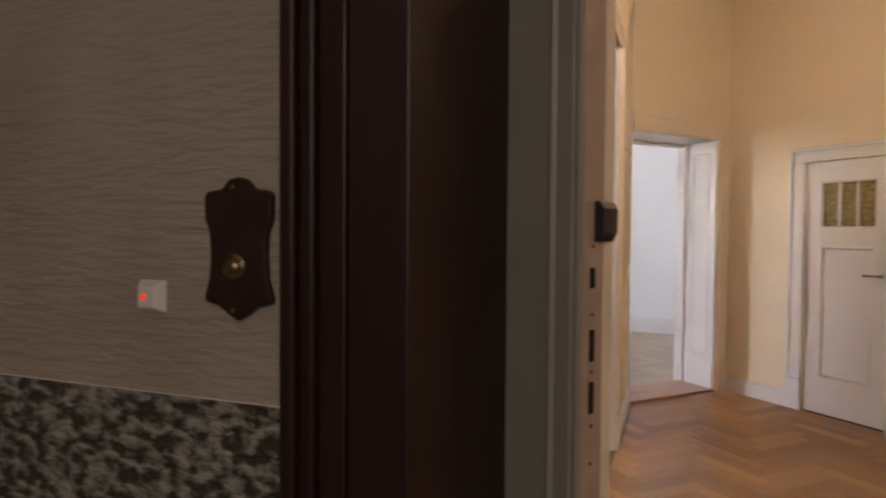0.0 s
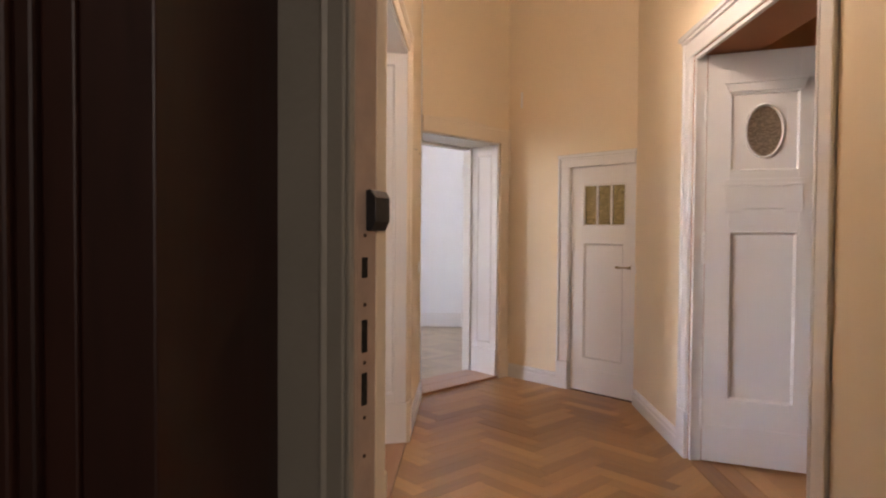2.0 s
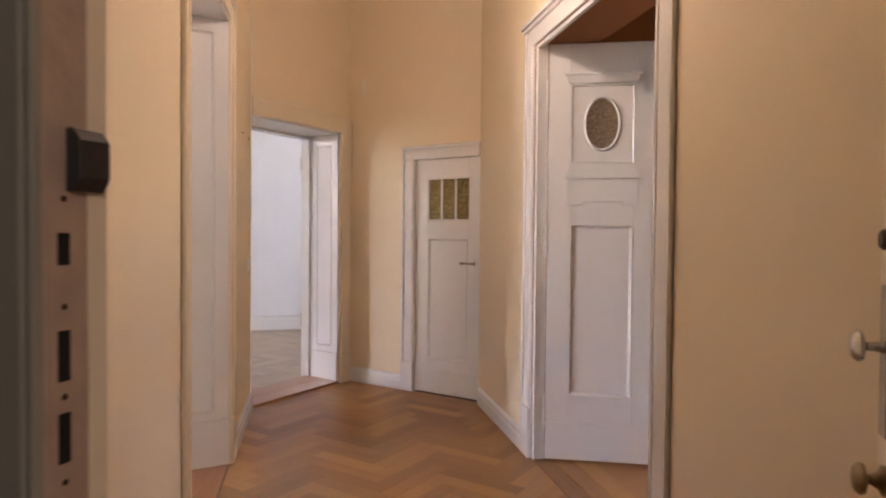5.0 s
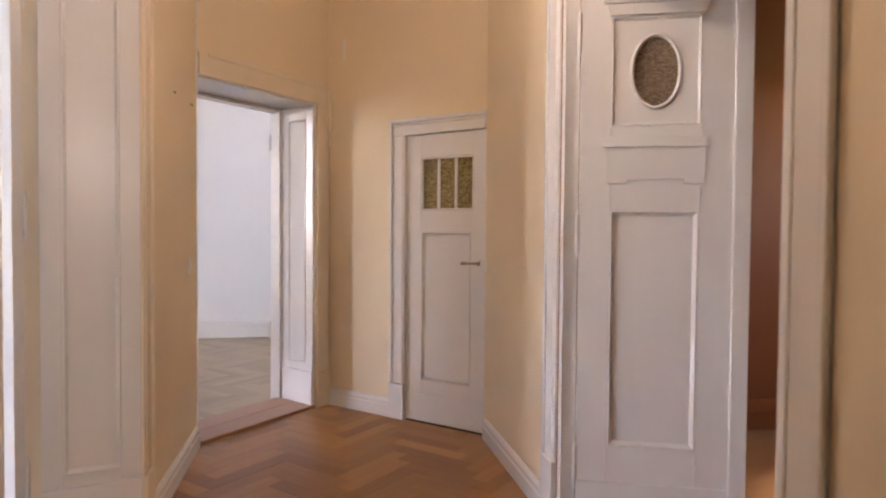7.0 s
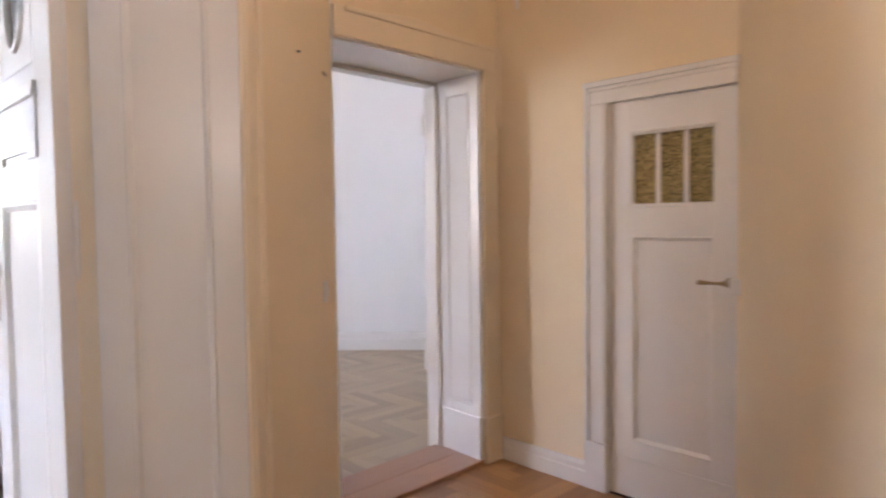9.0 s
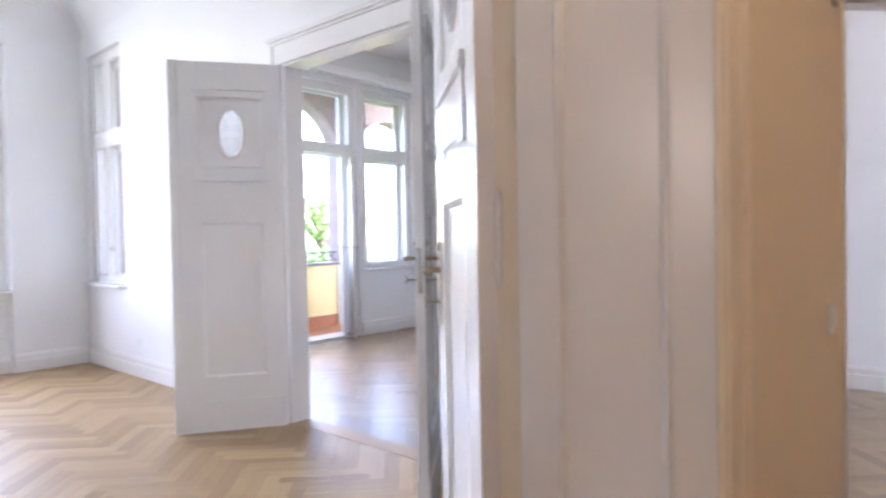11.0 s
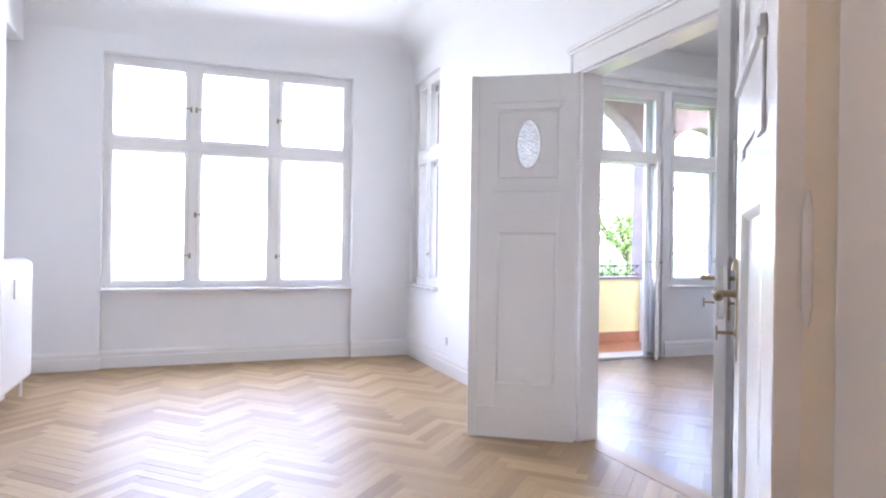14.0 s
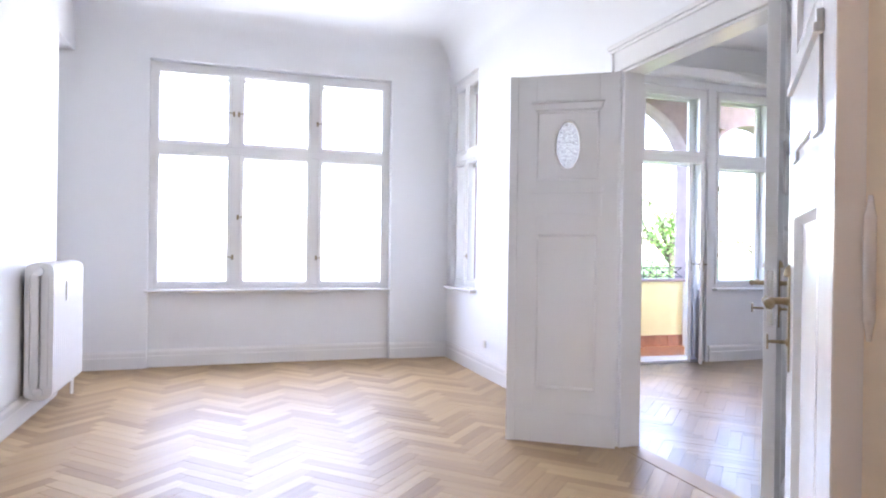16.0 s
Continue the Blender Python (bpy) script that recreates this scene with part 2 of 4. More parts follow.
# ---- building helpers ----
class Mesh:
    """Collects solids for one mesh, in a local frame."""

    def __init__(self, m=None):
        self.v, self.f, self.mi, self.m = [], [], [], m or Matrix.Identity(4)

    def add(self, verts, faces, mi=0):
        o = len(self.v)
        self.v += [tuple(self.m @ Vector(p)) for p in verts]
        self.f += [tuple(o + i for i in f) for f in faces]
        self.mi += [mi] * len(faces)

    def box(self, x0, x1, y0, y1, z0, z1, mi=0):
        self.prism([(x0, y0), (x1, y0), (x1, y1), (x0, y1)], z0, z1, mi)

    def prism(self, pts, z0, z1, mi=0):
        n = len(pts)
        v = [(x, y, z0) for x, y in pts] + [(x, y, z1) for x, y in pts]
        self.add(v, [tuple(range(n))[::-1], tuple(range(n, 2 * n))] + [(i, (i + 1) % n, n + (i + 1) % n, n + i) for i in range(n)], mi)

    def profile(self, pts, y0, y1, mi=0):
        """A polygon in x, z pushed along y."""
        n = len(pts)
        v = [(x, y0, z) for x, z in pts] + [(x, y1, z) for x, z in pts]
        self.add(v, [tuple(range(n)), tuple(range(n, 2 * n))[::-1]] + [((i + 1) % n, i, n + i, n + (i + 1) % n) for i in range(n)], mi)

    def lathe(self, pts, origin, axis, seg=16, mi=0):
        """Rings of (radius, distance) along an axis."""
        q = Vector(axis).to_track_quat("Z", "Y")
        v, f, n = [], [], len(pts)
        for r, d in pts:
            for k in range(seg):
                a = 2 * math.pi * k / seg
                v.append(Vector(origin) + q @ Vector((r * math.cos(a), r * math.sin(a), d)))
        for i in range(n - 1):
            for k in range(seg):
                a, b = i * seg + k, i * seg + (k + 1) % seg
                f.append((a, b, b + seg, a + seg))
        f += [tuple(range(seg))[::-1], tuple(range((n - 1) * seg, n * seg))]
        self.add(v, f, mi)

    def rod(self, a, b, r, r2=None, seg=10, mi=0):
        d = Vector(b) - Vector(a)
        self.lathe([(r, 0), (r if r2 is None else r2, d.length)], a, d, seg, mi)

    def moulding(self, x0, x1, z0, z1, y, w, h, side=1, mi=0):
        """A sloping frame moulding round a panel, on a face at y; it stands h proud and is w wide."""
        o = [(x0, z0), (x1, z0), (x1, z1), (x0, z1)]
        g = [(x0 + w, z0 + w), (x1 - w, z0 + w), (x1 - w, z1 - w), (x0 + w, z1 - w)]
        k = [(x0 + w * .35, z0 + w * .35), (x1 - w * .35, z0 + w * .35), (x1 - w * .35, z1 - w * .35), (x0 + w * .35, z1 - w * .35)]
        v = [(x, y, z) for x, z in o] + [(x, y - side * h, z) for x, z in k] + [(x, y + side * .0145, z) for x, z in g]
        f = [(i, (i + 1) % 4, 4 + (i + 1) % 4, 4 + i) for i in range(4)] + [(4 + i, 4 + (i + 1) % 4, 8 + (i + 1) % 4, 8 + i) for i in range(4)]
        self.add(v, f, mi)

    def build(self, name, mats, parent=None, bevel=0.0, smooth=False, seg=2):
        me = bpy.data.meshes.new(name)
        me.from_pydata(self.v, [], self.f)
        for m in mats if isinstance(mats, (list, tuple)) else [mats]:
            me.materials.append(m)
        me.polygons.foreach_set("material_index", self.mi)
        bm = bmesh.new()
        bm.from_mesh(me)
        bmesh.ops.recalc_face_normals(bm, faces=bm.faces)
        layer = bm.loops.layers.uv.new("UVMap")
        for f in bm.faces:
            n = f.normal
            for lp in f.loops:
                c = lp.vert.co
                lp[layer].uv = (c.z, c.x + c.y) if abs(n.z) < 0.7 else (c.x, c.y)
        bm.to_mesh(me)
        bm.free()
        if smooth:
            me.shade_smooth()
            me.set_sharp_from_angle(angle=radians(40))
        ob = new(name, me)
        if parent:
            ob.parent = parent
        if bevel:
            b = ob.modifiers.new("bevel", "BEVEL")
            b.width, b.segments, b.limit_method, b.angle_limit = bevel, seg, "ANGLE", radians(40)
        return ob


def empty(name, m, label, category, group="", kind=""):
    e = new(name)
    e.matrix_world = m
    e.empty_display_size = 0.1
    return tagged(e, label, category, group, kind)


def structure(ob, label, category):
    return tagged(ob, label, category, "", "structure")


def along(p0, p1):
    """A wall's own frame: x runs from p0 to p1, y to its left (into the wall)."""
    d = Vector(p1) - Vector(p0)
    return pose(p0[0], p0[1], 0, 0, 0, math.degrees(math.atan2(d.y, d.x))), d.length


def wall(name, p0, p1, thick, z0, z1, holes=(), mats=(WHITE, WHITE), label="", ends=(0, 0)):
    """A thick wall from p0 to p1 with openings (s0, s1, z0, z1); the first material faces right of its run, the second left and the openings' sides."""
    m, length = along(p0, p1)
    xs = sorted({-ends[0], length + ends[1], *[h[0] for h in holes], *[h[1] for h in holes]})
    zs = sorted({z0, z1, *[h[2] for h in holes], *[h[3] for h in holes]})
    nx, nz = len(xs) - 1, len(zs) - 1

    def solid(i, j):
        if not (0 <= i < nx and 0 <= j < nz):
            return False
        x, z = (xs[i] + xs[i + 1]) / 2, (zs[j] + zs[j + 1]) / 2
        return not any(h[0] < x < h[1] and h[2] < z < h[3] for h in holes)

    k = Mesh(m)
    for i in range(nx):
        for j in range(nz):
            if not solid(i, j):
                continue
            a, b, c, d = xs[i], xs[i + 1], zs[j], zs[j + 1]
            k.add([(a, 0, c), (b, 0, c), (b, 0, d), (a, 0, d)], [(0, 1, 2, 3)], 0)
            k.add([(a, thick, c), (b, thick, c), (b, thick, d), (a, thick, d)], [(3, 2, 1, 0)], 1)
            for (di, dj), q in (((-1, 0), [(a, 0, c), (a, 0, d), (a, thick, d), (a, thick, c)]), ((1, 0), [(b, 0, c), (b, thick, c), (b, thick, d), (b, 0, d)]),
                                ((0, -1), [(a, 0, c), (a, thick, c), (b, thick, c), (b, 0, c)]), ((0, 1), [(a, 0, d), (b, 0, d), (b, thick, d), (a, thick, d)])):
                if not solid(i + di, j + dj):
                    k.add(q, [(0, 1, 2, 3)], 1)
    ob = k.build(name, list(mats))
    return structure(ob, label or "plain painted plaster wall", "wall"), m


def baseboard(name, runs, mat, height=0.15):
    """Skirting with a stepped top along runs of (p0, p1), standing to the right of each run."""
    k = Mesh()
    for p0, p1 in runs:
        k.m, n = along(p0, p1)
        k.add([(x, y, z) for x in (0, n) for y, z in ((0.004, 0), (-0.024, 0), (-0.024, height * .62), (-0.019, height * .66), (-0.019, height * .86), (-0.008, height), (0.004, height))],
              [tuple(range(7)), tuple(range(7, 14))[::-1]] + [((i + 1) % 7, i, 7 + i, 7 + (i + 1) % 7) for i in range(7)])
    return structure(k.build(name, mat, bevel=0.002), "moulded white-painted wooden skirting board along the wall", "baseboard")


CEIL = 4.0

# ---- structure ----
# hall
wall_left, F_LEFT = wall("wall_hall_west", (0.30, 2.02), (0.30, 6.25), 0.35, 0, CEIL, [(1.80, 3.05, 0, 2.62)], (CREAM, WHITE), "cream-painted plaster wall with a deep doorway", (0.0, 0.0))
OP0, OP1 = (0.305, 6.25), (1.095, 7.105)
wall_op, F_OP = wall("wall_hall_north", OP0, OP1, 0.39, 0, CEIL, [(0.0, 1.02, 0, 2.262)], (CREAM, WHITE), "cream-painted plaster wall with a tall open passage", (0.0, 0.3))
wall_sd, F_SD = wall("wall_hall_northeast", OP1, (2.09, 6.15), 0.25, 0, CEIL, [(0.735, 1.372, 0, 1.99)], (CREAM, WHITE), "cream-painted plaster wall round a low door", (0.0, 0.2))
wall_right, F_RIGHT = wall("wall_hall_east", (2.085, 6.15), (2.085, 0.6), 0.35, 0, CEIL, [(1.30, 2.71, 0, 2.50)], (CREAM, RUST), "cream-painted plaster wall with a wide doorway")
# closet behind the low door
wall("wall_closet", (3.6, 7.9), (1.2, 7.9), -0.12, 0, 2.6, (), (WHITE, WHITE), "plain white closet wall")
wall("wall_closet_east", (2.9, 7.9), (2.9, 6.4), 0.12, 0, 2.6, (), (WHITE, WHITE), "plain white closet wall")

# entrance
T, HG = (0.493, 1.95), (1.41, 1.415)
F_ENT, ENT_W = along(T, HG)
wall("wall_entrance_east", HG, (2.44, 0.75), 0.12, 0, CEIL, (), (STAIR_WALL, CREAM), "plaster wall beside the flat's entrance", (-0.07, 0))
wall("wall_entrance_top", T, HG, 0.12, 2.28, CEIL, (), (STAIR_WALL, CREAM), "plaster wall above the flat's entrance", (0.26, 0.07))
wall("wall_stair_upper", (-1.6, 1.72), (0.06, 1.72), 0.28, 1.125, 3.4, (), (STAIR_WALL, WHITE), "grey-beige ribbed wallpaper on the stairwell wall")
wall("wall_stair_dado", (-1.6, 1.712), (0.06, 1.712), 0.28, 0, 1.125, (), (STAIR_DADO, WHITE), "dark embossed dado paper with painted relief shade on the stairwell wall")
wall("wall_stair_over", (0.06, 1.72), (0.36, 1.72), 0.28, 2.45, 3.4, (), (STAIR_WALL, WHITE), "stairwell plaster wall above the door frame")
wall("wall_stair_west", (-1.6, -1.8), (-1.6, 1.72), 0.2, 0, 3.4, (), (STAIR_WALL, WHITE), "plain stairwell wall")
wall("wall_stair_south", (2.44, -1.8), (-1.6, -1.8), 0.2, 0, 3.4, (), (STAIR_WALL, WHITE), "plain stairwell wall")
wall("wall_stair_east", (2.44, 0.75), (2.44, -1.8), 0.2, 0, 3.4, (), (STAIR_WALL, WHITE), "plain stairwell wall")
k = Mesh()
k.prism([(-1.8, -2.0), (2.6, -2.0), (2.6, 0.7), (1.335, 1.47), (0.36, 1.90), (-1.8, 1.9)], 3.4, 3.55)
structure(k.build("ceiling_stair", WHITE), "plain stairwell ceiling", "ceiling")
k = Mesh()
k.prism([(-1.8, -2.0), (2.6, -2.0), (2.6, 0.66), (1.36, 1.45), (0.5, 2.0), (0.3, 2.0), (-1.8, 1.9)], -0.2, -0.004)
structure(k.build("floor_stair", STONE_FLOOR), "grey stone landing floor", "floor")

# room with the three-part window
R1X, R1S, R1N = -7.22, 2.53, 6.69
wall("wall_room_south", (-0.05, R1S), (-6.05, R1S), 0.35, 0, CEIL, (), (WHITE, WHITE), "white-painted plaster wall behind the radiator", (0, 0))
wall("wall_room_recess", (-6.05, 2.2), (-7.6, 2.2), 0.2, 0, CEIL, (), (WHITE, WHITE), "white-painted plaster recess wall")
k = Mesh()
k.box(-7.3, -6.0, 2.15, 2.41, 3.48, CEIL)
structure(k.build("trim_beam", WHITE, bevel=0.01), "white plaster ceiling beam in the corner", "beam")
wall("wall_room_west_skin", (R1X, 2.0), (R1X, R1N), 0.07, 0, CEIL, [(1.15, 3.93, 0, 3.48)], (WHITE, WHITE), "white-painted plaster round the window niche")
wall("wall_room_west", (R1X - 0.07, 2.0), (R1X - 0.07, R1N + 0.15), 0.35, 0, CEIL, [(1.15, 3.93, 0.88, 3.48)], (WHITE, WHITE), "white-painted plaster wall with a three-part window")
wall_r12, F_R12 = wall("wall_room_north", (R1X - 0.3, R1N), (0.02, R1N), 0.15, 0, CEIL, [(0.43, 1.32, 0.92, 3.46), (4.19, 5.74, 0, 2.67)], (WHITE, WHITE), "white-painted plaster wall with a double doorway and a side window")
k = Mesh()
k.prism([(-0.06, 6.24), (0.31, 6.24), (0.02, 6.515), (0.02, 6.845), (-0.06, 6.845)], 0, CEIL)
structure(k.build("wall_passage_pier", WHITE), "white plaster pier beside the passage", "wall")

# room with the balcony
R2X = -6.05
wall("wall_balcony", (R2X, 6.84), (R2X, 11.1), 0.32, 0, CEIL, [(1.0, 1.88, 0.93, 3.45), (1.90, 2.92, 0, 3.45), (3.04, 4.0, 0.93, 3.45)], (WHITE, WHITE), "white-painted plaster wall with balcony door and windows")
wall("wall_far_west", (R2X - 0.3, 11.0), (-3.0, 11.0), 0.2, 0, CEIL, (), (WHITE, WHITE), "plain white wall")
wall("wall_far_jog", (-3.0, 11.2), (-3.0, 10.3), 0.2, 0, CEIL, (), (WHITE, WHITE), "plain white wall")
wall("wall_far", (-3.0, 10.3), (2.2, 10.3), 0.2, 0, CEIL, (), (WHITE, WHITE), "plain white wall with a skirting board")
wall("wall_far_east", (2.0, 10.3), (2.0, 7.7), 0.2, 0, CEIL, (), (WHITE, WHITE), "plain white wall")
k = Mesh()
k.box(R2X, R2X + 0.16, 6.84, 11.0, 3.53, 3.66)
structure(k.build("trim_cornice", WHITE, bevel=0.02), "white plaster cornice above the balcony windows", "trim")

# rust-coloured room
# the east wall's opening is unseen, added only to let light in
wall("wall_rust_east", (5.2, 6.6), (5.2, 1.6), 0.2, 0, CEIL, [(1.1, 1.7, 1.6, 2.4)], (RUST, RUST), "rust-brown painted wall")
wall("wall_rust_north", (2.43, 6.0), (5.4, 6.0), 0.2, 0, CEIL, (), (RUST, RUST), "rust-brown painted wall")
wall("wall_rust_south", (5.4, 1.6), (2.43, 1.6), 0.2, 0, CEIL, (), (RUST, RUST), "rust-brown painted wall")

# ceilings
def ceiling(name, pts, mat, z=CEIL):
    c = Mesh()
    c.prism(pts, z, z + 0.15)
    return structure(c.build(name, mat), "plain white plaster ceiling", "ceiling")


ceiling("ceiling_hall", [(0.1, 1.9), (1.2, 1.2), (2.6, 0.5), (2.3, 6.3), (1.2, 7.4), (0.05, 6.35)], WHITE)
ceiling("ceiling_room", [(-7.7, 2.0), (0.1, 2.0), (0.1, 6.76), (-7.7, 6.76)], WHITE)
ceiling("ceiling_balcony_room", [(-6.3, 6.76), (0.0, 6.76), (2.2, 7.2), (2.2, 11.2), (-6.3, 11.2)], WHITE, CEIL + 0.004)
ceiling("ceiling_rust", [(2.3, 1.4), (5.4, 1.4), (5.4, 6.2), (2.3, 6.2)], WHITE, CEIL + 0.008)
ceiling("ceiling_passage", [(-0.3, 6.9), (0.3, 6.2), (1.2, 7.1), (1.8, 7.9), (0.3, 7.5)], WHITE, CEIL + 0.012)
ceiling("ceiling_closet", [(1.2, 7.0), (2.3, 6.2), (3.0, 6.3), (3.0, 8.0), (1.2, 8.0)], WHITE, 2.6)


def cove(name, pts, r, mat):
    """A hollow quarter-round under the ceiling along a run of points with the room on the right."""
    k = Mesh()
    n = 8
    arc = [(r - r * math.cos(a), CEIL - r + r * math.sin(a)) for a in [math.pi / 2 * i / n for i in range(n + 1)]]
    poly = arc + [(0, CEIL + 0.01)]
    for p0, p1 in zip(pts, pts[1:]):
        k.m, ln = along(p0, p1)
        c = len(poly)
        k.add([(x, -d, z) for x in (-0.0, ln) for d, z in poly], [((i + 1) % c, i, c + i, c + (i + 1) % c) for i in range(c)])
    return structure(k.build(name, mat, smooth=True), "hollow white plaster cove under the ceiling", "cove")


cove("trim_cove_room", [(-6.05, 2.53), (R1X, 2.41)], 0.01, WHITE)
cove("trim_cove_west", [(R1X, 2.41), (R1X, R1N)], 0.32, WHITE)
cove("trim_cove_north", [(R1X, R1N), (-0.05, R1N)], 0.32, WHITE)
cove("trim_cove_east", [(-0.05, R1N), (-0.05, R1S)], 0.32, WHITE)
cove("trim_cove_south", [(-0.05, R1S), (-6.05, R1S)], 0.32, WHITE)

# skirting
baseboard("baseboard_room", [((-0.05, R1S), (-6.05, R1S)), ((R1X, 2.2), (R1X, 3.15)), ((R1X - 0.07, 3.15), (R1X - 0.07, 5.93)), ((R1X, 5.93), (R1X, R1N)), ((R1X, R1N), (-3.42, R1N)), ((-1.64, R1N), (-0.05, R1N)), ((-0.05, R1N), (-0.05, 5.2))], TRIM, 0.2)
baseboard("baseboard_hall", [((0.30, 5.2), (0.30, 6.22)), ((0.30, 2.1), (0.30, 3.68)), ((1.11, 7.09), (1.54, 6.675)), ((2.085, 6.10), (2.085, 5.0)), ((2.085, 3.28), (2.085, 0.9))], TRIM, 0.13)
baseboard("baseboard_balcony_room", [((R2X, 6.84), (R2X, 8.72)), ((R2X, 9.8), (R2X, 11.0)), ((R2X, 11.0), (-3.0, 11.0)), ((-3.0, 11.0), (-3.0, 10.3)), ((-3.0, 10.3), (2.0, 10.3)), ((2.0, 10.3), (2.0, 7.8))], TRIM, 0.2)
baseboard("baseboard_rust", [((5.2, 6.0), (5.2, 1.8)), ((2.43, 6.0), (5.2, 6.0))], RUST, 0.2)

# sub-floors
for nm, pts, lab in (("floor_hall", [(0.12, 2.1), (1.3, 1.3), (2.3, 0.66), (2.3, 6.3), (1.0, 7.2), (0.2, 6.3)], "reddish oak herringbone parquet floor of the hall"),
                     ("floor_room", [(-7.4, 2.1), (0.12, 2.1), (0.12, 6.77), (-7.4, 6.77)], "light oak herringbone parquet floor with window glare"),
                     ("floor_balcony_room", [(-6.2, 6.77), (0.0, 6.4), (0.35, 6.25), (1.1, 7.05), (2.2, 8.0), (2.2, 11.2), (-6.2, 11.2)], "oak herringbone parquet floor of the balcony room"),
                     ("floor_rust", [(2.3, 1.4), (5.4, 1.4), (5.4, 6.2), (2.3, 6.2)], "dark reddish wooden floor")):
    k = Mesh()
    k.prism(pts, -0.2, -0.011 if nm == "floor_balcony_room" else -0.008)
    structure(k.build(nm, JOINT if nm != "floor_rust" else OAK_HALL), lab, "floor")
k = Mesh()
k.prism([(1.2, 7.2), (2.3, 6.3), (3.0, 6.3), (3.0, 8.0), (1.2, 8.0)], -0.2, -0.01)
structure(k.build("floor_closet", JOINT), "closet floor", "floor")


# ---- door casings and embrasures ----
def casing(name, m, s0, s1, top, w, wt, mat, label, depth=0.03, plinth=0.27, head=1.0, sides=(1, 1)):
    """Boards round an opening, on the right-hand face of a wall's frame, with plinth blocks and a stepped head."""
    e = empty(name, m, label, "door casing", "", "structure")
    for on, a, b, outer in ((sides[0], s0 - w, s0, -1), (sides[1], s1, s1 + w, 1)):
        if not on:
            continue
        k = Mesh()
        k.box(a, b, -depth, 0.003, plinth, top)
        x = a if outer < 0 else b - 0.022
        k.box(x, x + 0.022, -depth - 0.012, 0.002, plinth, top + wt - 0.02)
        x = b - 0.03 if outer < 0 else a + 0.012
        k.box(x, x + 0.018, -depth - 0.006, 0.001, plinth, top)
        k.build("side_board", mat, e, 0.005)
        k = Mesh()
        k.box(a - 0.004, b + 0.0, -depth - 0.014, 0.002, 0, plinth)
        k.build("plinth_block", mat, e, 0.005)
    a, b = s0 - (w if sides[0] else 0), s1 + (w if sides[1] else 0)
    k = Mesh()
    k.box(a + 0.001, b - 0.001, -depth + 0.001, 0.003, top, top + wt)
    if head:
        k.box(a - 0.012 * head, b + 0.012 * head, -depth - 0.018 * head, 0.002, top + wt - 0.05, top + wt - 0.028)
        k.box(a - 0.024 * head, b + 0.024 * head, -depth - 0.032 * head, 0.002, top + wt - 0.028, top + wt)
    k.build("head_board", mat, e, 0.005)
    return e


def panel_board(name, m, length, height, label, plinth=0.27, mats=TRIM):
    """A lining of a deep reveal: board with one long framed panel and a plinth; x along its depth, facing -y."""
    e = empty(name, m, label, "door lining", "", "structure")
    k = Mesh()
    a = 0.075
    z0, z1 = plinth + 0.05, height - 0.09
    k.box(0, a, 0, 0.02, plinth, height)
    k.box(length - a, length, 0, 0.02, plinth, height)
    k.box(a, length - a, 0, 0.02, plinth, z0)
    k.box(a, length - a, 0, 0.02, z1, height)
    k.box(a - 0.004, length - a + 0.004, 0.012, 0.022, z0 - 0.004, z1 + 0.004)
    k.moulding(a, length - a, z0, z1, 0.0, 0.022, 0.006)
    k.build("lining_panel", mats, e, 0.002)
    k = Mesh()
    k.box(-0.002, length, -0.012, 0.02, 0, plinth)
    k.build("plinth_board", mats, e, 0.004)
    return e


# west doorway of the hall: splayed, panelled
m, n = along((0.298, 5.05), (-0.05, 4.945))
panel_board("west_reveal_lining", m @ pose(0, 0, 0) @ Matrix.Diagonal((1, -1, 1, 1)), n, 2.60, "white gloss panelled lining of the deep doorway")
m, n = along((0.298, 3.82), (-0.05, 3.845))
panel_board("west_reveal_lining", m @ Matrix.Diagonal((1, -1, 1, 1)) @ Matrix.Diagonal((1, -1, 1, 1)) @ pose(0, -0.0, 0), n, 2.60, "white gloss panelled lining of the deep doorway")
k = Mesh()
k.prism([(0.295, 3.815), (0.295, 5.06), (-0.05, 4.96), (-0.05, 3.84)], 2.575, 2.60)
structure(k.build("trim_west_soffit", TRIM), "white gloss soffit board of the deep doorway", "trim")
k = Mesh()
k.prism([(-0.14, 4.95), (0.0, 4.975), (0.0, 5.15), (-0.14, 5.15)], 0, 2.68)
k.prism([(-0.14, 3.84), (0.0, 3.835), (0.0, 3.68), (-0.14, 3.68)], 0, 2.68)
k.box(-0.14, -0.001, 3.84, 4.95, 2.60, 2.68)
structure(k.build("trim_west_frame", CREAM_TRIM, bevel=0.004), "cream-painted door frame towards the bright room", "door frame")
casing("casing_west", F_LEFT, 1.82, 3.03, 2.60, 0.13, 0.13, CREAM_TRIM, "cream-painted door casing with plinth blocks and stepped head", 0.012, 0.27, 0.5)

# passage to the balcony room
m, n = along((0.998, 7.0), (0.998 - 0.264, 7.0 + 0.286))
panel_board("passage_lining", m @ Matrix.Diagonal((1, -1, 1, 1)) @ pose(0.002, -0.022, 0), 0.345, 2.248, "white gloss panelled lining of the open passage")
k = Mesh(F_OP)
k.box(1.0, 1.06, 0.352, 0.45, 0, 2.262)
k.box(0.002, 1.018, 0.001, 0.38, 2.25, 2.262)
k.box(0.0, 1.02, 0.36, 0.44, 2.225, 2.2495)
for z in (0.55, 2.0):
    k.rod((0.982, 0.44, z - 0.06), (0.982, 0.44, z + 0.06), 0.011)
structure(k.build("trim_passage_frame", TRIM, bevel=0.003), "white-painted door frame with hinges in the passage", "door frame")
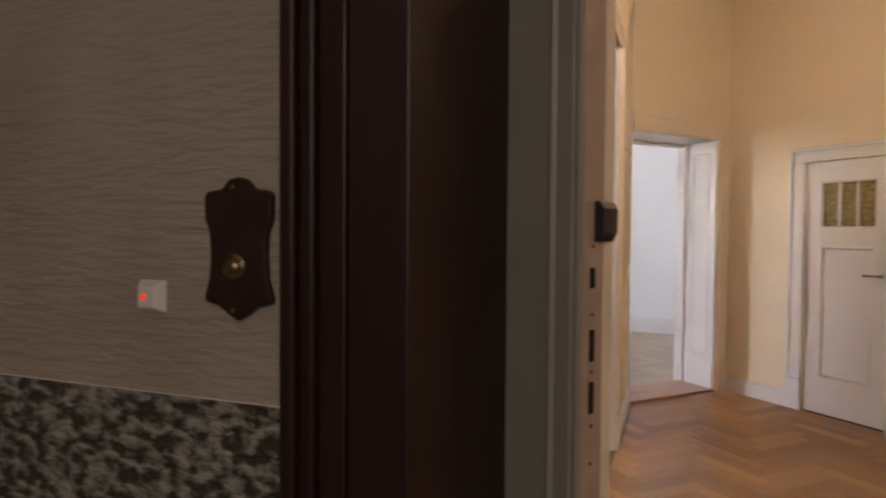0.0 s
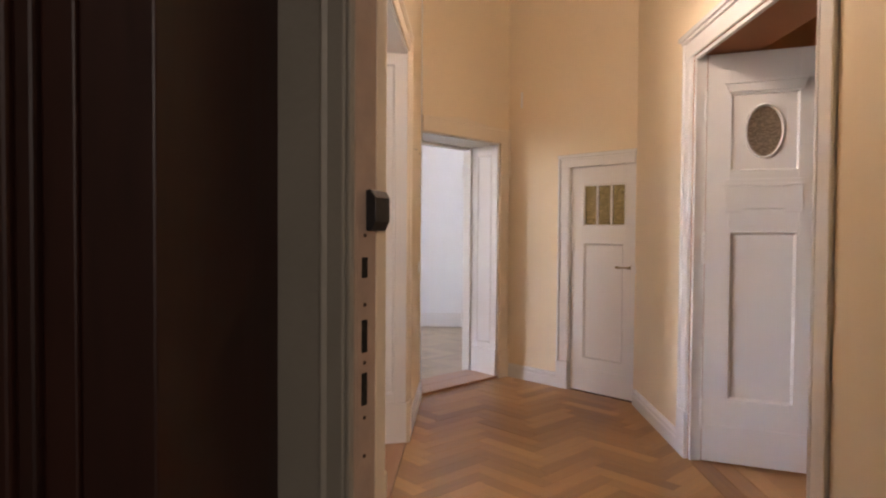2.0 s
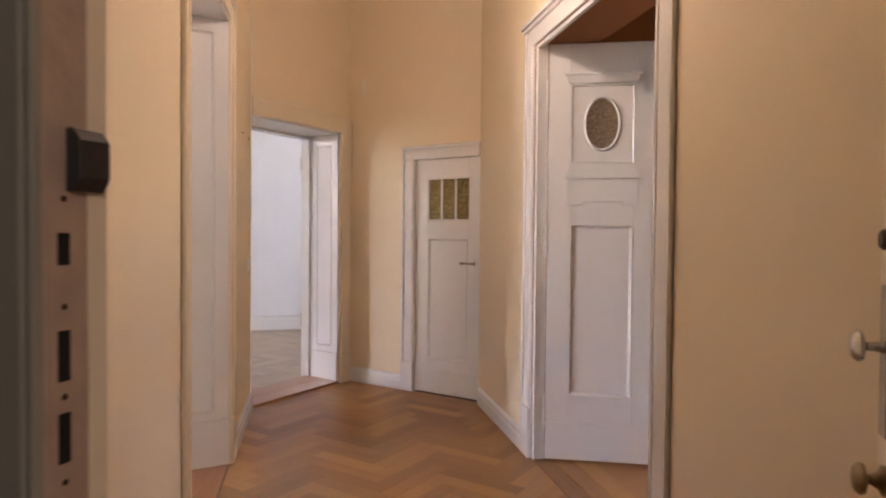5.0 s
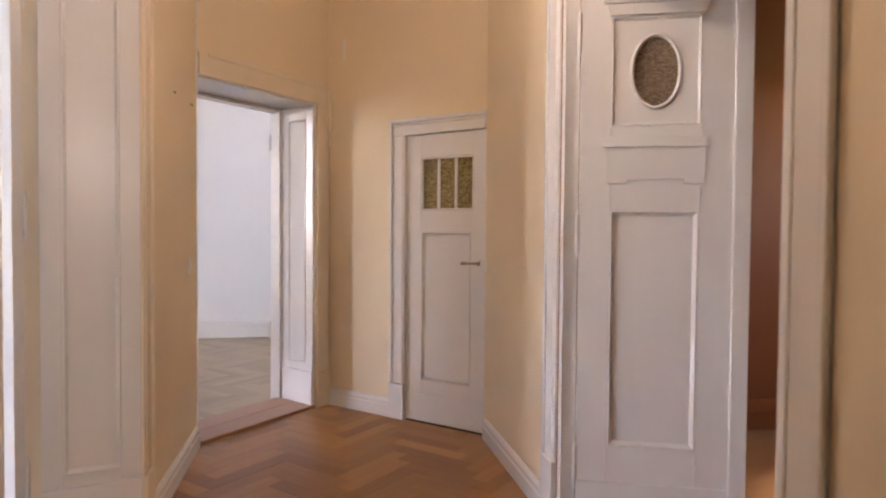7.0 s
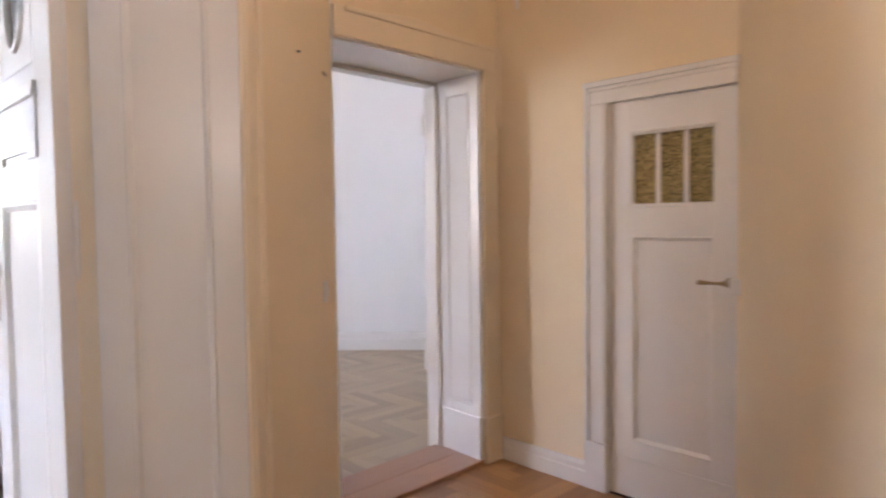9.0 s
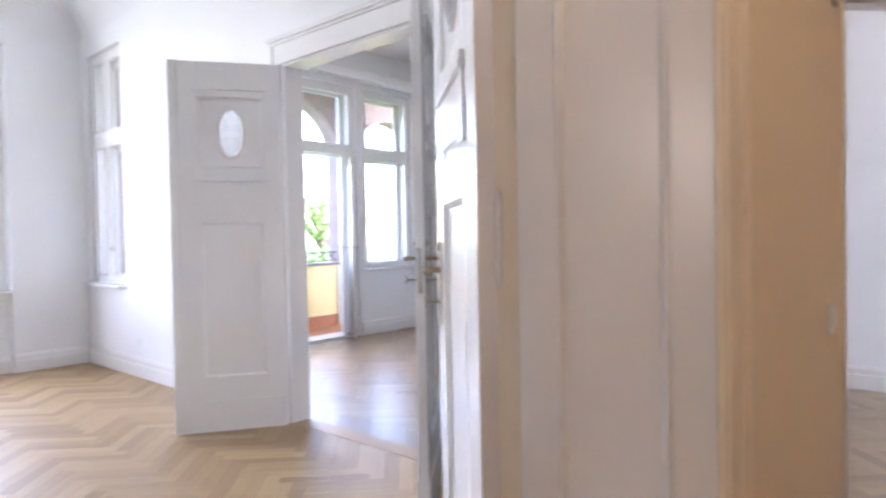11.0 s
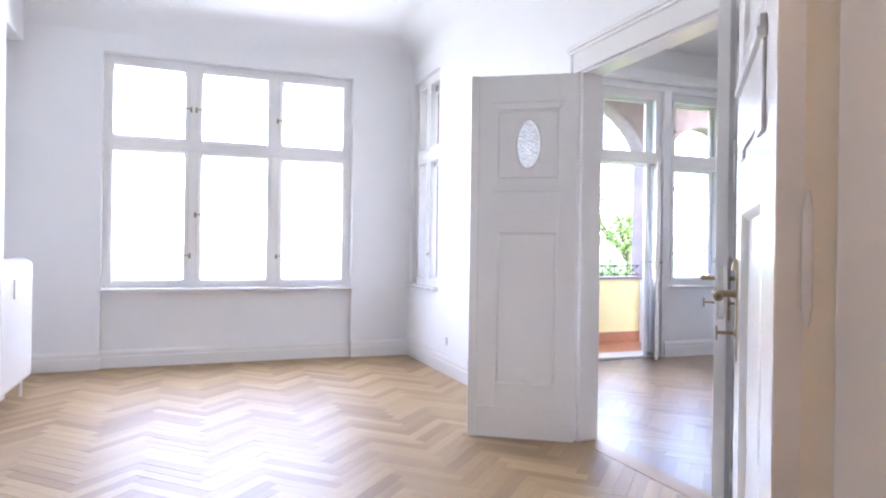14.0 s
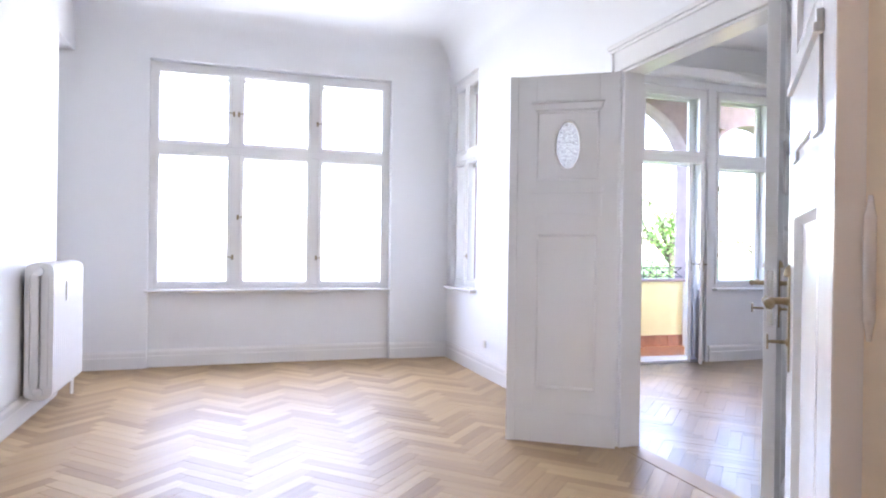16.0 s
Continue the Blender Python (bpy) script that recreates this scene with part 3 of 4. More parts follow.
k = Mesh(F_OP)
k.box(1.02, 1.145, -0.025, 0.002, 0.27, 2.262)
k.box(1.013, 1.15, -0.036, 0.002, 0, 0.27)
k.box(0.0, 1.145, -0.024, 0.003, 2.2621, 2.40)
k.box(0.06, 1.15, -0.031, 0.002, 2.38, 2.402)
k.box(1.13, 1.155, -0.04, 0.002, 1.95, 2.376)
structure(k.build("trim_passage_casing", CREAM_TRIM, bevel=0.004), "cream-painted casing round the open passage", "door casing")
# low head moulding with a wavy top
k = Mesh(F_OP)
wave = [(x, 2.402 + 0.035 * math.exp(-((x - 0.5) / 0.2) ** 2)) for x in [0.06 + i * 0.0465 for i in range(24)]]
k.profile([(0.06, 2.39), *wave, (1.13, 2.39)], -0.03, 0.002)
structure(k.build("trim_passage_crest", CREAM_TRIM, bevel=0.003), "gently curved cream crest on the passage casing", "trim")

casing("casing_low_door", F_SD, 0.735, 1.372, 1.99, 0.125, 0.115, TRIM, "white-painted casing round the low door", 0.018, 0.25, 0.35, (1, 0))
casing("casing_east", F_RIGHT, 1.30, 2.71, 2.50, 0.14, 0.15, TRIM, "white-painted casing with stepped head round the wide doorway", 0.014, 0.30)
k = Mesh(F_RIGHT)
k.box(1.299, 1.334, 0.004, 0.072, 0, 2.499)
k.box(1.298, 1.328, 0.09, 0.30, 0, 2.499)
k.box(2.682, 2.712, 0.004, 0.30, 0, 2.499)
k.box(1.328, 2.682, 0.004, 0.03, 2.475, 2.499)
structure(k.build("trim_east_frame", TRIM, bevel=0.003), "white-painted frame lining of the wide doorway", "door frame")

# double doorway between the rooms
casing("casing_double_door", F_R12, 4.19, 5.74, 2.67, 0.10, 0.19, TRIM, "white-painted casing with moulded head round the double doorway", 0.03, 0.28)
k = Mesh(F_R12)
k.box(4.188, 4.22, -0.01, 0.155, 0, 2.668)
k.box(5.705, 5.742, -0.01, 0.17, 0, 2.668)
k.box(4.22, 5.705, -0.01, 0.155, 2.65, 2.668)
structure(k.build("trim_double_frame", TRIM, bevel=0.003), "white-painted frame of the double doorway", "door frame")


# ---- doors ----
def ring(k, cx, cz, rx, rz, y0, y1, x0, x1, z0, z1, mi=0, seg=48):
    """A board with an oval hole."""
    o, g = [], []
    for i in range(seg):
        a = 2 * math.pi * i / seg
        c, s = math.cos(a), math.sin(a)
        g.append((cx + rx * c, cz + rz * s))
        t = min((x1 - cx) / abs(c) if c > 0 else (cx - x0) / max(abs(c), 1e-9), (z1 - cz) / abs(s) if s > 0 else (cz - z0) / max(abs(s), 1e-9))
        o.append((cx + t * c, cz + t * s))
    v = [(x, y, z) for y in (y0, y1) for x, z in (*o, *g)]
    f = []
    for i in range(seg):
        j = (i + 1) % seg
        f += [(i, j, seg + j, seg + i), (2 * seg + j, 2 * seg + i, 3 * seg + i, 3 * seg + j), (seg + i, seg + j, 3 * seg + j, 3 * seg + i)]
    k.add(v, f, mi)


def oval_bead(k, cx, cz, rx, rz, y, w, h, seg=48):
    v, f = [], []
    for i in range(seg):
        a = 2 * math.pi * i / seg
        for d, yy in ((0, y), (w * .3, y - h), (w * .75, y - h), (w, y)):
            v.append((cx + (rx + d) * math.cos(a), yy, cz + (rz + d) * math.sin(a)))
    for i in range(seg):
        j = (i + 1) % seg
        f += [(4 * i + q, 4 * j + q, 4 * j + q + 1, 4 * i + q + 1) for q in range(3)]
    k.add(v, f)


def lever(e, x, z, y, side, reach, mat=BRASS, long_plate=True):
    """A lever handle on a face at y; side: -1 towards -y; reach: the lever's run along x."""
    s = side
    k = Mesh()
    if long_plate:
        k.box(x - 0.016, x + 0.016, min(y, y + s * 0.004), max(y, y + s * 0.004), z - 0.17, z + 0.07)
        k.lathe([(0.014, 0), (0.011, 0.006), (0.005, 0.009), (0.004, 0.05)], (x, y, z - 0.10), (0, s, 0), 10)
        k.box(x - 0.012, x + 0.012, min(y + s * 0.046, y + s * 0.05), max(y + s * 0.046, y + s * 0.05), z - 0.118, z - 0.082)
        k.lathe([(0.016, 0), (0.012, 0.02), (0.002, 0.03)], (x, y, z + 0.06), (0, 0, 1), 10)
    else:
        k.lathe([(0.022, 0), (0.022, 0.004), (0.012, 0.010)], (x, y, z), (0, s, 0), 16)
    k.lathe([(0.013, 0), (0.009, 0.012), (0.009, 0.045), (0.012, 0.056)], (x, y, z), (0, s, 0), 12)
    d = 1 if reach > 0 else -1
    k.lathe([(0.011, -0.01), (0.008, 0.01), (0.007, abs(reach) * .55), (0.011, abs(reach) * .85), (0.012, abs(reach) - .006), (0.006, abs(reach))], (x, y + s * 0.05, z), (d, 0, 0), 12)
    return k.build("handle", mat, e, smooth=True)


def ornate_door(name, m, W, H, label, glass_mat, group="", handle_z=None, t=0.045, mat=TRIM, sides=(-1, 1), strip=0.0, oval=(0.12, 0.064)):
    """A tall leaf: one long panel, an apron with a shelf, and an oval light in a framed square. x from the hinge, y across, z up."""
    e = empty(name, m, label, "door", group)
    full, W = W, W - strip
    lo, mid, up = 0.30, H * 0.572, H * 0.715
    st = 0.155 if W > 0.7 else 0.13
    cx, cz = W / 2, H * 0.81
    rx, rz = W * oval[0], H * oval[1]
    k = Mesh()
    h = t / 2
    k.box(0, st, -h, h, 0.01, H)
    k.box(W - st, full, -h, h, 0.01, H)
    if strip:
        k.box(full - strip * 0.95, full + 0.012, -h - 0.012, -h, 0.01, H)
        k.box(full - strip * 0.95, full + 0.012, h, h + 0.012, 0.01, H)
    k.box(st, W - st, -h, h, 0.01, lo + 0.09)
    k.box(st, W - st, -h, h, mid, up)
    k.box(st - .004, W - st + .004, -h + .014, h - .014, lo + 0.08, mid + 0.01)
    ring(k, cx, cz, rx, rz, -h + .010, h - .010, st - .002, W - st + .002, up - .002, H * 0.905)
    k.box(st, W - st, -h, h, H * 0.903, H)
    for s in sides:
        y = s * h
        k.moulding(st, W - st, lo + 0.09, mid, y, 0.024, 0.003, -s)
        k.moulding(st, W - st, up, H * 0.903, y, 0.016, 0.003, -s)
        oval_bead(k, cx, cz, rx - 0.004, rz - 0.004, y - s * .010, 0.018, -s * 0.011)
    k.build("leaf", mat, e, 0.0025)
    for s in sides:
        y = s * h
        a, b = sorted((y, y + s * 0.007))
        k = Mesh()
        # apron with its notched foot, shelf above
        x0, x1 = st - 0.02, W - st + 0.02
        z0, z1 = H * 0.617, H * 0.68
        k.profile([(x0, z0), (x0 + .09, z0), (x0 + .09, z0 + .02), (x1 - .09, z0 + .02), (x1 - .09, z0), (x1, z0), (x1, z1), (x0, z1)], a, b)
        a2, b2 = sorted((y, y + s * 0.017))
        k.box(x0 - .012, x1 + .012, a2, b2, z1, z1 + 0.018)
        a2, b2 = sorted((y, y + s * 0.012))
        k.box(x0 - .005, x1 + .005, a2, b2, z1 + 0.018, z1 + 0.042)
        # head shelf above the light
        z2 = H * 0.905
        a2, b2 = sorted((y, y + s * 0.012))
        k.profile([(x0 + .01, z2), (x1 - .01, z2), (x1 + .01, z2 + .05), (x0 - .01, z2 + .05)], a2, b2)
        a2, b2 = sorted((y, y + s * 0.02))
        k.box(x0 - .015, x1 + .015, a2, b2, z2 + .05, z2 + .066)
        k.build("ornament", mat, e, 0.002)
        k = Mesh()
        a2, b2 = sorted((y, y + s * 0.008))
        k.box(0.002, W - 0.002, a2, b2, 0.012, 0.235)
        k.build("kick_board", mat, e, 0.003)
    k = Mesh()
    k.add([(cx + rx * 1.02 * math.cos(q), yy, cz + rz * 1.02 * math.sin(q)) for yy in (-.002, .002) for q in [2 * math.pi * i / 40 for i in range(40)]],
          [tuple(range(40)), tuple(range(40, 80))[::-1]] + [(i, (i + 1) % 40, 40 + (i + 1) % 40, 40 + i) for i in range(40)])
    g = k.build("glass", glass_mat, e)
    g["label"] = "oval frosted glass pane"
    if handle_z:
        for s in sides:
            lever(e, W - 0.06, handle_z, s * h, s, -0.12)
        k = Mesh()
        k.box(W - 0.001, W + 0.002, -0.011, 0.011, handle_z - 0.16, handle_z + 0.05)
        k.build("lock_plate", CHROME, e)
    k = Mesh()
    for z in (0.30, H * 0.53, H - 0.3):
        k.rod((-0.006, -h * sides[0] * 0 - h, z - 0.075), (-0.006, -h, z + 0.075), 0.0085)
        k.lathe([(0.0085, 0), (0.006, 0.008), (0.003, 0.03)], (-0.006, -h, z + 0.075), (0, 0, 1), 10)
        k.lathe([(0.0085, 0), (0.006, 0.008), (0.003, 0.03)], (-0.006, -h, z - 0.075), (0, 0, -1), 10)
    k.build("hinge", mat, e, smooth=True)
    return e


# east leaf, standing open into the rust-coloured room
ornate_door("panel_door", pose(2.157, 4.81, 0.005, 0, 0, -20), 0.69, 2.485, "white panelled door with oval light standing open", FROST, "tall panelled doors", strip=0.06, oval=(0.15, 0.060))
# west leaf, open into the bright room
ornate_door("panel_door", pose(-0.123, 4.942, 0.005, 0, 0, 138.0), 0.73, 2.58, "white gloss panelled door with brass levers standing open", FROST_BACKLIT, "tall panelled doors", 1.27)
# double door, one leaf open into the bright room
ornate_door("panel_door", pose(-3.268, 6.62, 0.005, 0, 0, 236.5), 0.75, 2.63, "white panelled double-door leaf with oval light, standing open", FROST_BACKLIT, "tall panelled doors", strip=0.05)
ornate_door("panel_door", pose(-1.79, 6.62, 0.005, 0, 0, -53), 0.74, 2.63, "white panelled double-door leaf with lever handles, standing open", FROST_BACKLIT, "tall panelled doors", 1.27)


def low_door():
    """The closed low door with three amber panes."""
    W, H, t = 0.628, 1.975, 0.04
    e = empty("low_door", F_SD @ pose(0.739, 0.028, 0.012), "low white panelled door with three amber panes, closed", "door")
    k = Mesh()
    gx0, gx1, gz0, gz1 = 0.13, W - 0.104, 1.47, 1.805
    px0, px1, pz0, pz1 = 0.12, W - 0.10, 0.28, 1.315
    k.box(0, 0.12, -t / 2, t / 2, 0, H)
    k.box(W - 0.10, W, -t / 2, t / 2, 0, H)
    k.box(0.12, W - 0.10, -t / 2, t / 2, 0, pz0)
    k.box(0.12, W - 0.10, -t / 2, t / 2, pz1, gz0)
    k.box(0.12, W - 0.10, -t / 2, t / 2, gz1, H)
    k.box(0.12, gx0, -t / 2, t / 2, gz0, gz1)
    k.box(gx1, W - 0.10, -t / 2, t / 2, gz0, gz1)
    k.box(px0 - .003, px1 + .003, -t / 2 + 0.013, t / 2 - 0.01, pz0 - .003, pz1 + .003)
    k.moulding(px0, px1, pz0, pz1, -t / 2, 0.026, 0.004)
    w = (gx1 - gx0 - 0.04) / 3
    for i in (1, 2):
        x = gx0 + i * w + (i - 1) * 0.02
        k.box(x, x + 0.02, -t / 2 + 0.004, t / 2 - 0.004, gz0, gz1)
    k.moulding(gx0 - 0.018, gx1 + 0.018, gz0 - 0.018, gz1 + 0.018, -t / 2, 0.018, 0.006)
    k.build("leaf", TRIM, e, 0.002)
    k = Mesh()
    k.box(0.002, W - 0.002, -t / 2 - 0.008, -t / 2, 0, 0.20)
    k.build("kick_board", TRIM, e, 0.003)
    for i in range(3):
        k = Mesh()
        x = gx0 + i * (w + 0.02)
        k.box(x, x + w, -0.003, 0.003, gz0, gz1)
        g = k.build("pane", AMBER, e)
        g["label"] = "amber textured glass pane"
    lever(e, W - 0.03, 1.108, -t / 2, -1, -0.125, BRASS, False)
    k = Mesh()
    k.box(W - 0.02, W + 0.035, -t / 2 - 0.035, -t / 2 - 0.02, 1.06, 1.13)
    k.build("strike_plate", TRIM, e, 0.003)
    k = Mesh()
    for z in (0.36, 1.68):
        k.rod((-0.008, -t / 2 - 0.004, z - 0.07), (-0.008, -t / 2 - 0.004, z + 0.07), 0.012)
    k.build("hinge", TRIM, e, smooth=True)
    return e


low_door()

# ---- entrance frame and door ----
def entrance():
    e = empty("entrance_frame", F_ENT, "grey-white door frame with strike plates and black lock box", "door frame", "", "structure")
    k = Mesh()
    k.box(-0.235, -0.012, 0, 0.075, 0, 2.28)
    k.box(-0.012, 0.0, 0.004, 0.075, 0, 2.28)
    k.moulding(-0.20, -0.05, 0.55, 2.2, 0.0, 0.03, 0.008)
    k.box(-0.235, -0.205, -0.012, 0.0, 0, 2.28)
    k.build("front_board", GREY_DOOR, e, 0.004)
    k = Mesh()
    k.box(-0.10, 0.002, 0.076, 0.105, 0, 2.28)
    k.build("rebate", CREAM_TRIM, e, 0.003)
    k = Mesh()
    k.box(-0.011, 0.0015, 0.016, 0.0755, 0.002, 2.279)
    k.build("jamb_face", JAMB_PAINT, e, 0.002)
    k = Mesh()
    k.box(-0.02, 0.0028, 0.022, 0.06, 0.98, 1.42)
    k.build("strike_plate", JAMB_PAINT, e, 0.0012)
    k = Mesh()
    for z in (1.40, 1.275, 1.17, 1.07, 1.0):
        k.lathe([(0.004, 0), (0.0035, 0.0012)], (0.0027, 0.042, z), (1, 0, 0), 10)
    k.build("screw", BROWN_METAL, e)
    # bolt holes: near-black blocks stand for the shade inside, nothing is cut
    k = Mesh()
    for z0, z1 in ((1.323, 1.361), (1.188, 1.248), (1.092, 1.152)):
        k.box(-0.01, 0.004, 0.033, 0.050, z0, z1)
    k.build("bolt_hole_shade", HOLE_SHADE, e, 0.002)
    k = Mesh()
    k.profile([(0.002, 1.409), (0.014, 1.409), (0.024, 1.425), (0.024, 1.468), (0.014, 1.482), (0.002, 1.482)], 0.045, 0.088)
    k.lathe([(0.004, 0), (0.004, 0.003)], (0.012, 0.046, 1.48), (0, -1, 0), 8)
    k.build("lock_box", BLACK, e, 0.008, seg=3)
    # dark outer frame
    d = empty("outer_door_frame", pose(0, 0, 0), "dark-stained wooden outer door frame with worn mouldings", "door frame", "", "structure")
    k = Mesh()
    k.box(0.058, 0.085, 1.675, 1.735, 0, 2.5)
    k.box(0.046, 0.066, 1.690, 1.725, 0, 2.5)
    k.box(0.085, 0.115, 1.686, 1.735, 0, 2.5)
    k.build("moulding", DARK_WOOD, d, 0.006)
    k = Mesh()
    k.prism([(0.115, 1.700), (0.165, 1.700), (0.165, 1.75), (0.115, 1.75)], 0, 2.5)
    k.prism([(0.165, 1.706), (0.27, 1.712), (0.345, 2.05), (0.30, 2.09), (0.165, 1.75)], 0, 2.5)
    k.build("jamb", DARK_WOOD, d, 0.004)
    # the leaf, standing open into the hall
    ang = 59.0
    W, H, t = 0.845, 2.24, 0.045
    e = empty("entrance_door", pose(1.405, 1.433, 0.005, 0, 0, ang), "cream-painted entrance door with knobs, standing open", "door")
    k = Mesh()
    h = t / 2
    st = 0.16
    k.box(0, st, -h, h, 0.005, H)
    k.box(W - st, W, -h, h, 0.005, H)
    for z0, z1 in ((0.005, 0.25), (0.86, 1.04), (H - 0.15, H)):
        k.box(st, W - st, -h, h, z0, z1)
    for z0, z1 in ((0.25, 0.86), (1.04, H - 0.15)):
        k.box(st - .003, W - st + .003, -h + .013, h - .013, z0 - .003, z1 + .003)
        k.moulding(st, W - st, z0, z1, h, 0.03, 0.006, -1)
        k.moulding(st, W - st, z0, z1, -h, 0.03, 0.006, 1)
    k.build("leaf", CREAM_TRIM, e, 0.003)
    x = W - 0.055
    k = Mesh()
    k.box(x - 0.022, x + 0.022, h, h + 0.009, 1.005, 1.275)
    k.build("long_plate", CHROME, e, 0.004)
    knob = [(0.012, 0), (0.009, 0.012), (0.008, 0.026), (0.012, 0.030), (0.027, 0.034), (0.029, 0.041), (0.022, 0.049), (0.008, 0.052)]
    k = Mesh()
    k.lathe(knob, (x, h + 0.008, 1.165), (0, 1, 0), 20)
    k.build("knob", CHROME, e, smooth=True)
    k = Mesh()
    k.lathe([(0.027, 0), (0.027, 0.006), (0.016, 0.012), (0.011, 0.02), *knob[2:]], (x, h, 0.927), (0, 1, 0), 20)
    k.build("knob", BRASS, e, smooth=True)
    k = Mesh()
    k.lathe([(0.019, 0), (0.019, 0.012), (0.014, 0.018)], (x, h, 1.355), (0, 1, 0), 18)
    k.build("cylinder_rose", BROWN_METAL, e, smooth=True)
    k = Mesh()
    k.lathe([(0.020, 0), (0.018, 0.004)], (x, h, 1.448), (0, 1, 0), 18)
    k.build("peep_rose", BRASS, e, smooth=True)
    k = Mesh()
    k.box(W - 0.42, W - 0.09, h, h + 0.006, 0.80, 0.895)
    k.build("letter_slot", CHROME, e, 0.003)
    return e


entrance()

# bell plate and light button on the stairwell wall
def bell_plate():
    e = empty("bell_plate", pose(-0.047, 1.72, 1.392), "dark brown curved bell plate with round push button", "doorbell")
    half = [(0, 0.124), (0.018, 0.120), (0.034, 0.103), (0.063, 0.100), (0.070, 0.092), (0.069, 0.050), (0.060, 0.030), (0.057, -0.01), (0.060, -0.05), (0.070, -0.082), (0.069, -0.092), (0.040, -0.098), (0.022, -0.112), (0, -0.124)]
    pts = half + [(-x, z) for x, z in half[-2:0:-1]]
    k = Mesh()
    k.profile(pts, -0.016, 0.0)
    k.build("plate", BROWN_METAL, e, 0.006, seg=3)
    k = Mesh()
    k.lathe([(0.024, 0), (0.024, 0.005), (0.019, 0.010), (0.017, 0.006)], (-0.005, -0.014, -0.03), (0, -1, 0), 24)
    k.lathe([(0.011, 0), (0.011, 0.008), (0.006, 0.012)], (-0.005, -0.016, -0.03), (0, -1, 0), 18)
    k.build("push_button", BRASS, e, smooth=True)
    for z in (0.106, -0.106):
        k = Mesh()
        k.lathe([(0.006, 0), (0.004, 0.003)], (-0.008, -0.015, z), (0, -1, 0), 10)
        k.build("screw", BRASS, e, smooth=True)


bell_plate()


def light_button():
    e = empty("light_button", pose(-0.243, 1.72, 1.302), "small white stairwell light button with red indicator", "light switch")
    k = Mesh()
    a, b = 0.032, 0.019
    k.add([(-a, 0, -a), (a, 0, -a), (a, 0, a), (-a, 0, a), (-b, -.022, -b), (b, -.022, -b), (b, -.022, b), (-b, -.022, b)],
          [(0, 1, 2, 3), (4, 5, 6, 7), (0, 1, 5, 4), (1, 2, 6, 5), (2, 3, 7, 6), (3, 0, 4, 7)])
    k.build("housing", PLASTIC, e, 0.004)
    k = Mesh()
    k.lathe([(0.0065, 0), (0.006, 0.003)], (-0.004, -0.021, 0), (0, -1, 0), 14)
    k.build("indicator", RED_GLOW, e)


light_button()


# ---- small fittings of the hall ----
def wall_switch(m, label):
    e = empty("light_switch", m, label, "light switch")
    k = Mesh()
    k.box(-0.022, 0.022, -0.014, 0, -0.045, 0.045)
    k.build("plate", PLASTIC, e, 0.005)
    k = Mesh()
    k.box(-0.012, 0.012, -0.02, -0.013, -0.022, 0.022)
    k.build("rocker", PLASTIC, e, 0.003)


wall_switch(F_LEFT @ pose(3.98, 0, 1.12), "small white surface-mounted light switch beside the passage")
k = Mesh(F_LEFT)
k.box(3.93, 3.97, -0.018, 0.0, 0.02, 0.12)
k.box(3.935, 3.965, -0.022, -0.017, 0.05, 0.10)
tagged(k.build("wall_socket", PLASTIC, bevel=0.004), "small white surface socket low on the cream wall", "socket")
k = Mesh(F_LEFT)
k.box(4.05, 4.11, -0.006, 0.0, 2.045, 2.057)
tagged(k.build("door_latch", BRASS, bevel=0.002), "small metal latch remnant on the cream wall", "latch")


k = Mesh(F_LEFT)
k.lathe([(0.0025, 0), (0.0025, 0.012), (0.006, 0.013), (0.005, 0.015)], (3.62, 0.0, 2.03), (0, -1, -0.3), 10)
tagged(k.build("wall_nail", IRON), "small old iron nail in the cream wall", "nail")


def handset_hook():
    m = F_LEFT @ pose(0.50, 0, 1.16)
    e = empty("wall_hook", m, "small pale plastic double hook on the cream wall", "hook")
    k = Mesh()
    k.box(-0.014, 0.014, -0.008, 0, -0.06, 0.07)
    k.build("plate", PLASTIC, e, 0.004)
    k = Mesh()
    for x in (-0.008, 0.008):
        pts = [(x, -0.008, 0.03), (x, -0.03, 0.01), (x, -0.045, -0.03), (x, -0.03, -0.055), (x, -0.01, -0.045)]
        for a, b in zip(pts, pts[1:]):
            k.rod(a, b, 0.006, seg=8)
    k.build("prong", PLASTIC, e, smooth=True)


handset_hook()


def pendant():
    e = empty("pendant_bulb", pose(1.30, 4.12, 2.86), "bare warm light bulb hanging on a cable from the hall ceiling", "lamp")
    k = Mesh()
    k.lathe([(0.012, 0.075), (0.016, 0.055), (0.03, 0.03), (0.036, 0.0), (0.03, -0.022), (0.012, -0.036)], (0, 0, 0), (0, 0, 1), 20)
    k.build("bulb", BULB_GLOW, e, smooth=True)
    k = Mesh()
    k.lathe([(0.017, 0.07), (0.019, 0.11), (0.008, 0.13), (0.003, 0.14), (0.003, 1.12), (0.035, 1.122), (0.045, 1.14)], (0, 0, 0), (0, 0, 1), 16)
    k.build("socket", PLASTIC, e, smooth=True)


pendant()

# ---- windows ----
def sash(k, y0, y1, z0, z1, x, w=0.048, d=0.04):
    """One rebated sash frame in the plane x, with an inner bead."""
    k.box(x - d, x, y0, y0 + w, z0, z1)
    k.box(x - d, x, y1 - w, y1, z0, z1)
    k.box(x - d, x, y0 + w, y1 - w, z0, z0 + w)
    k.box(x - d, x, y0 + w, y1 - w, z1 - w, z1)


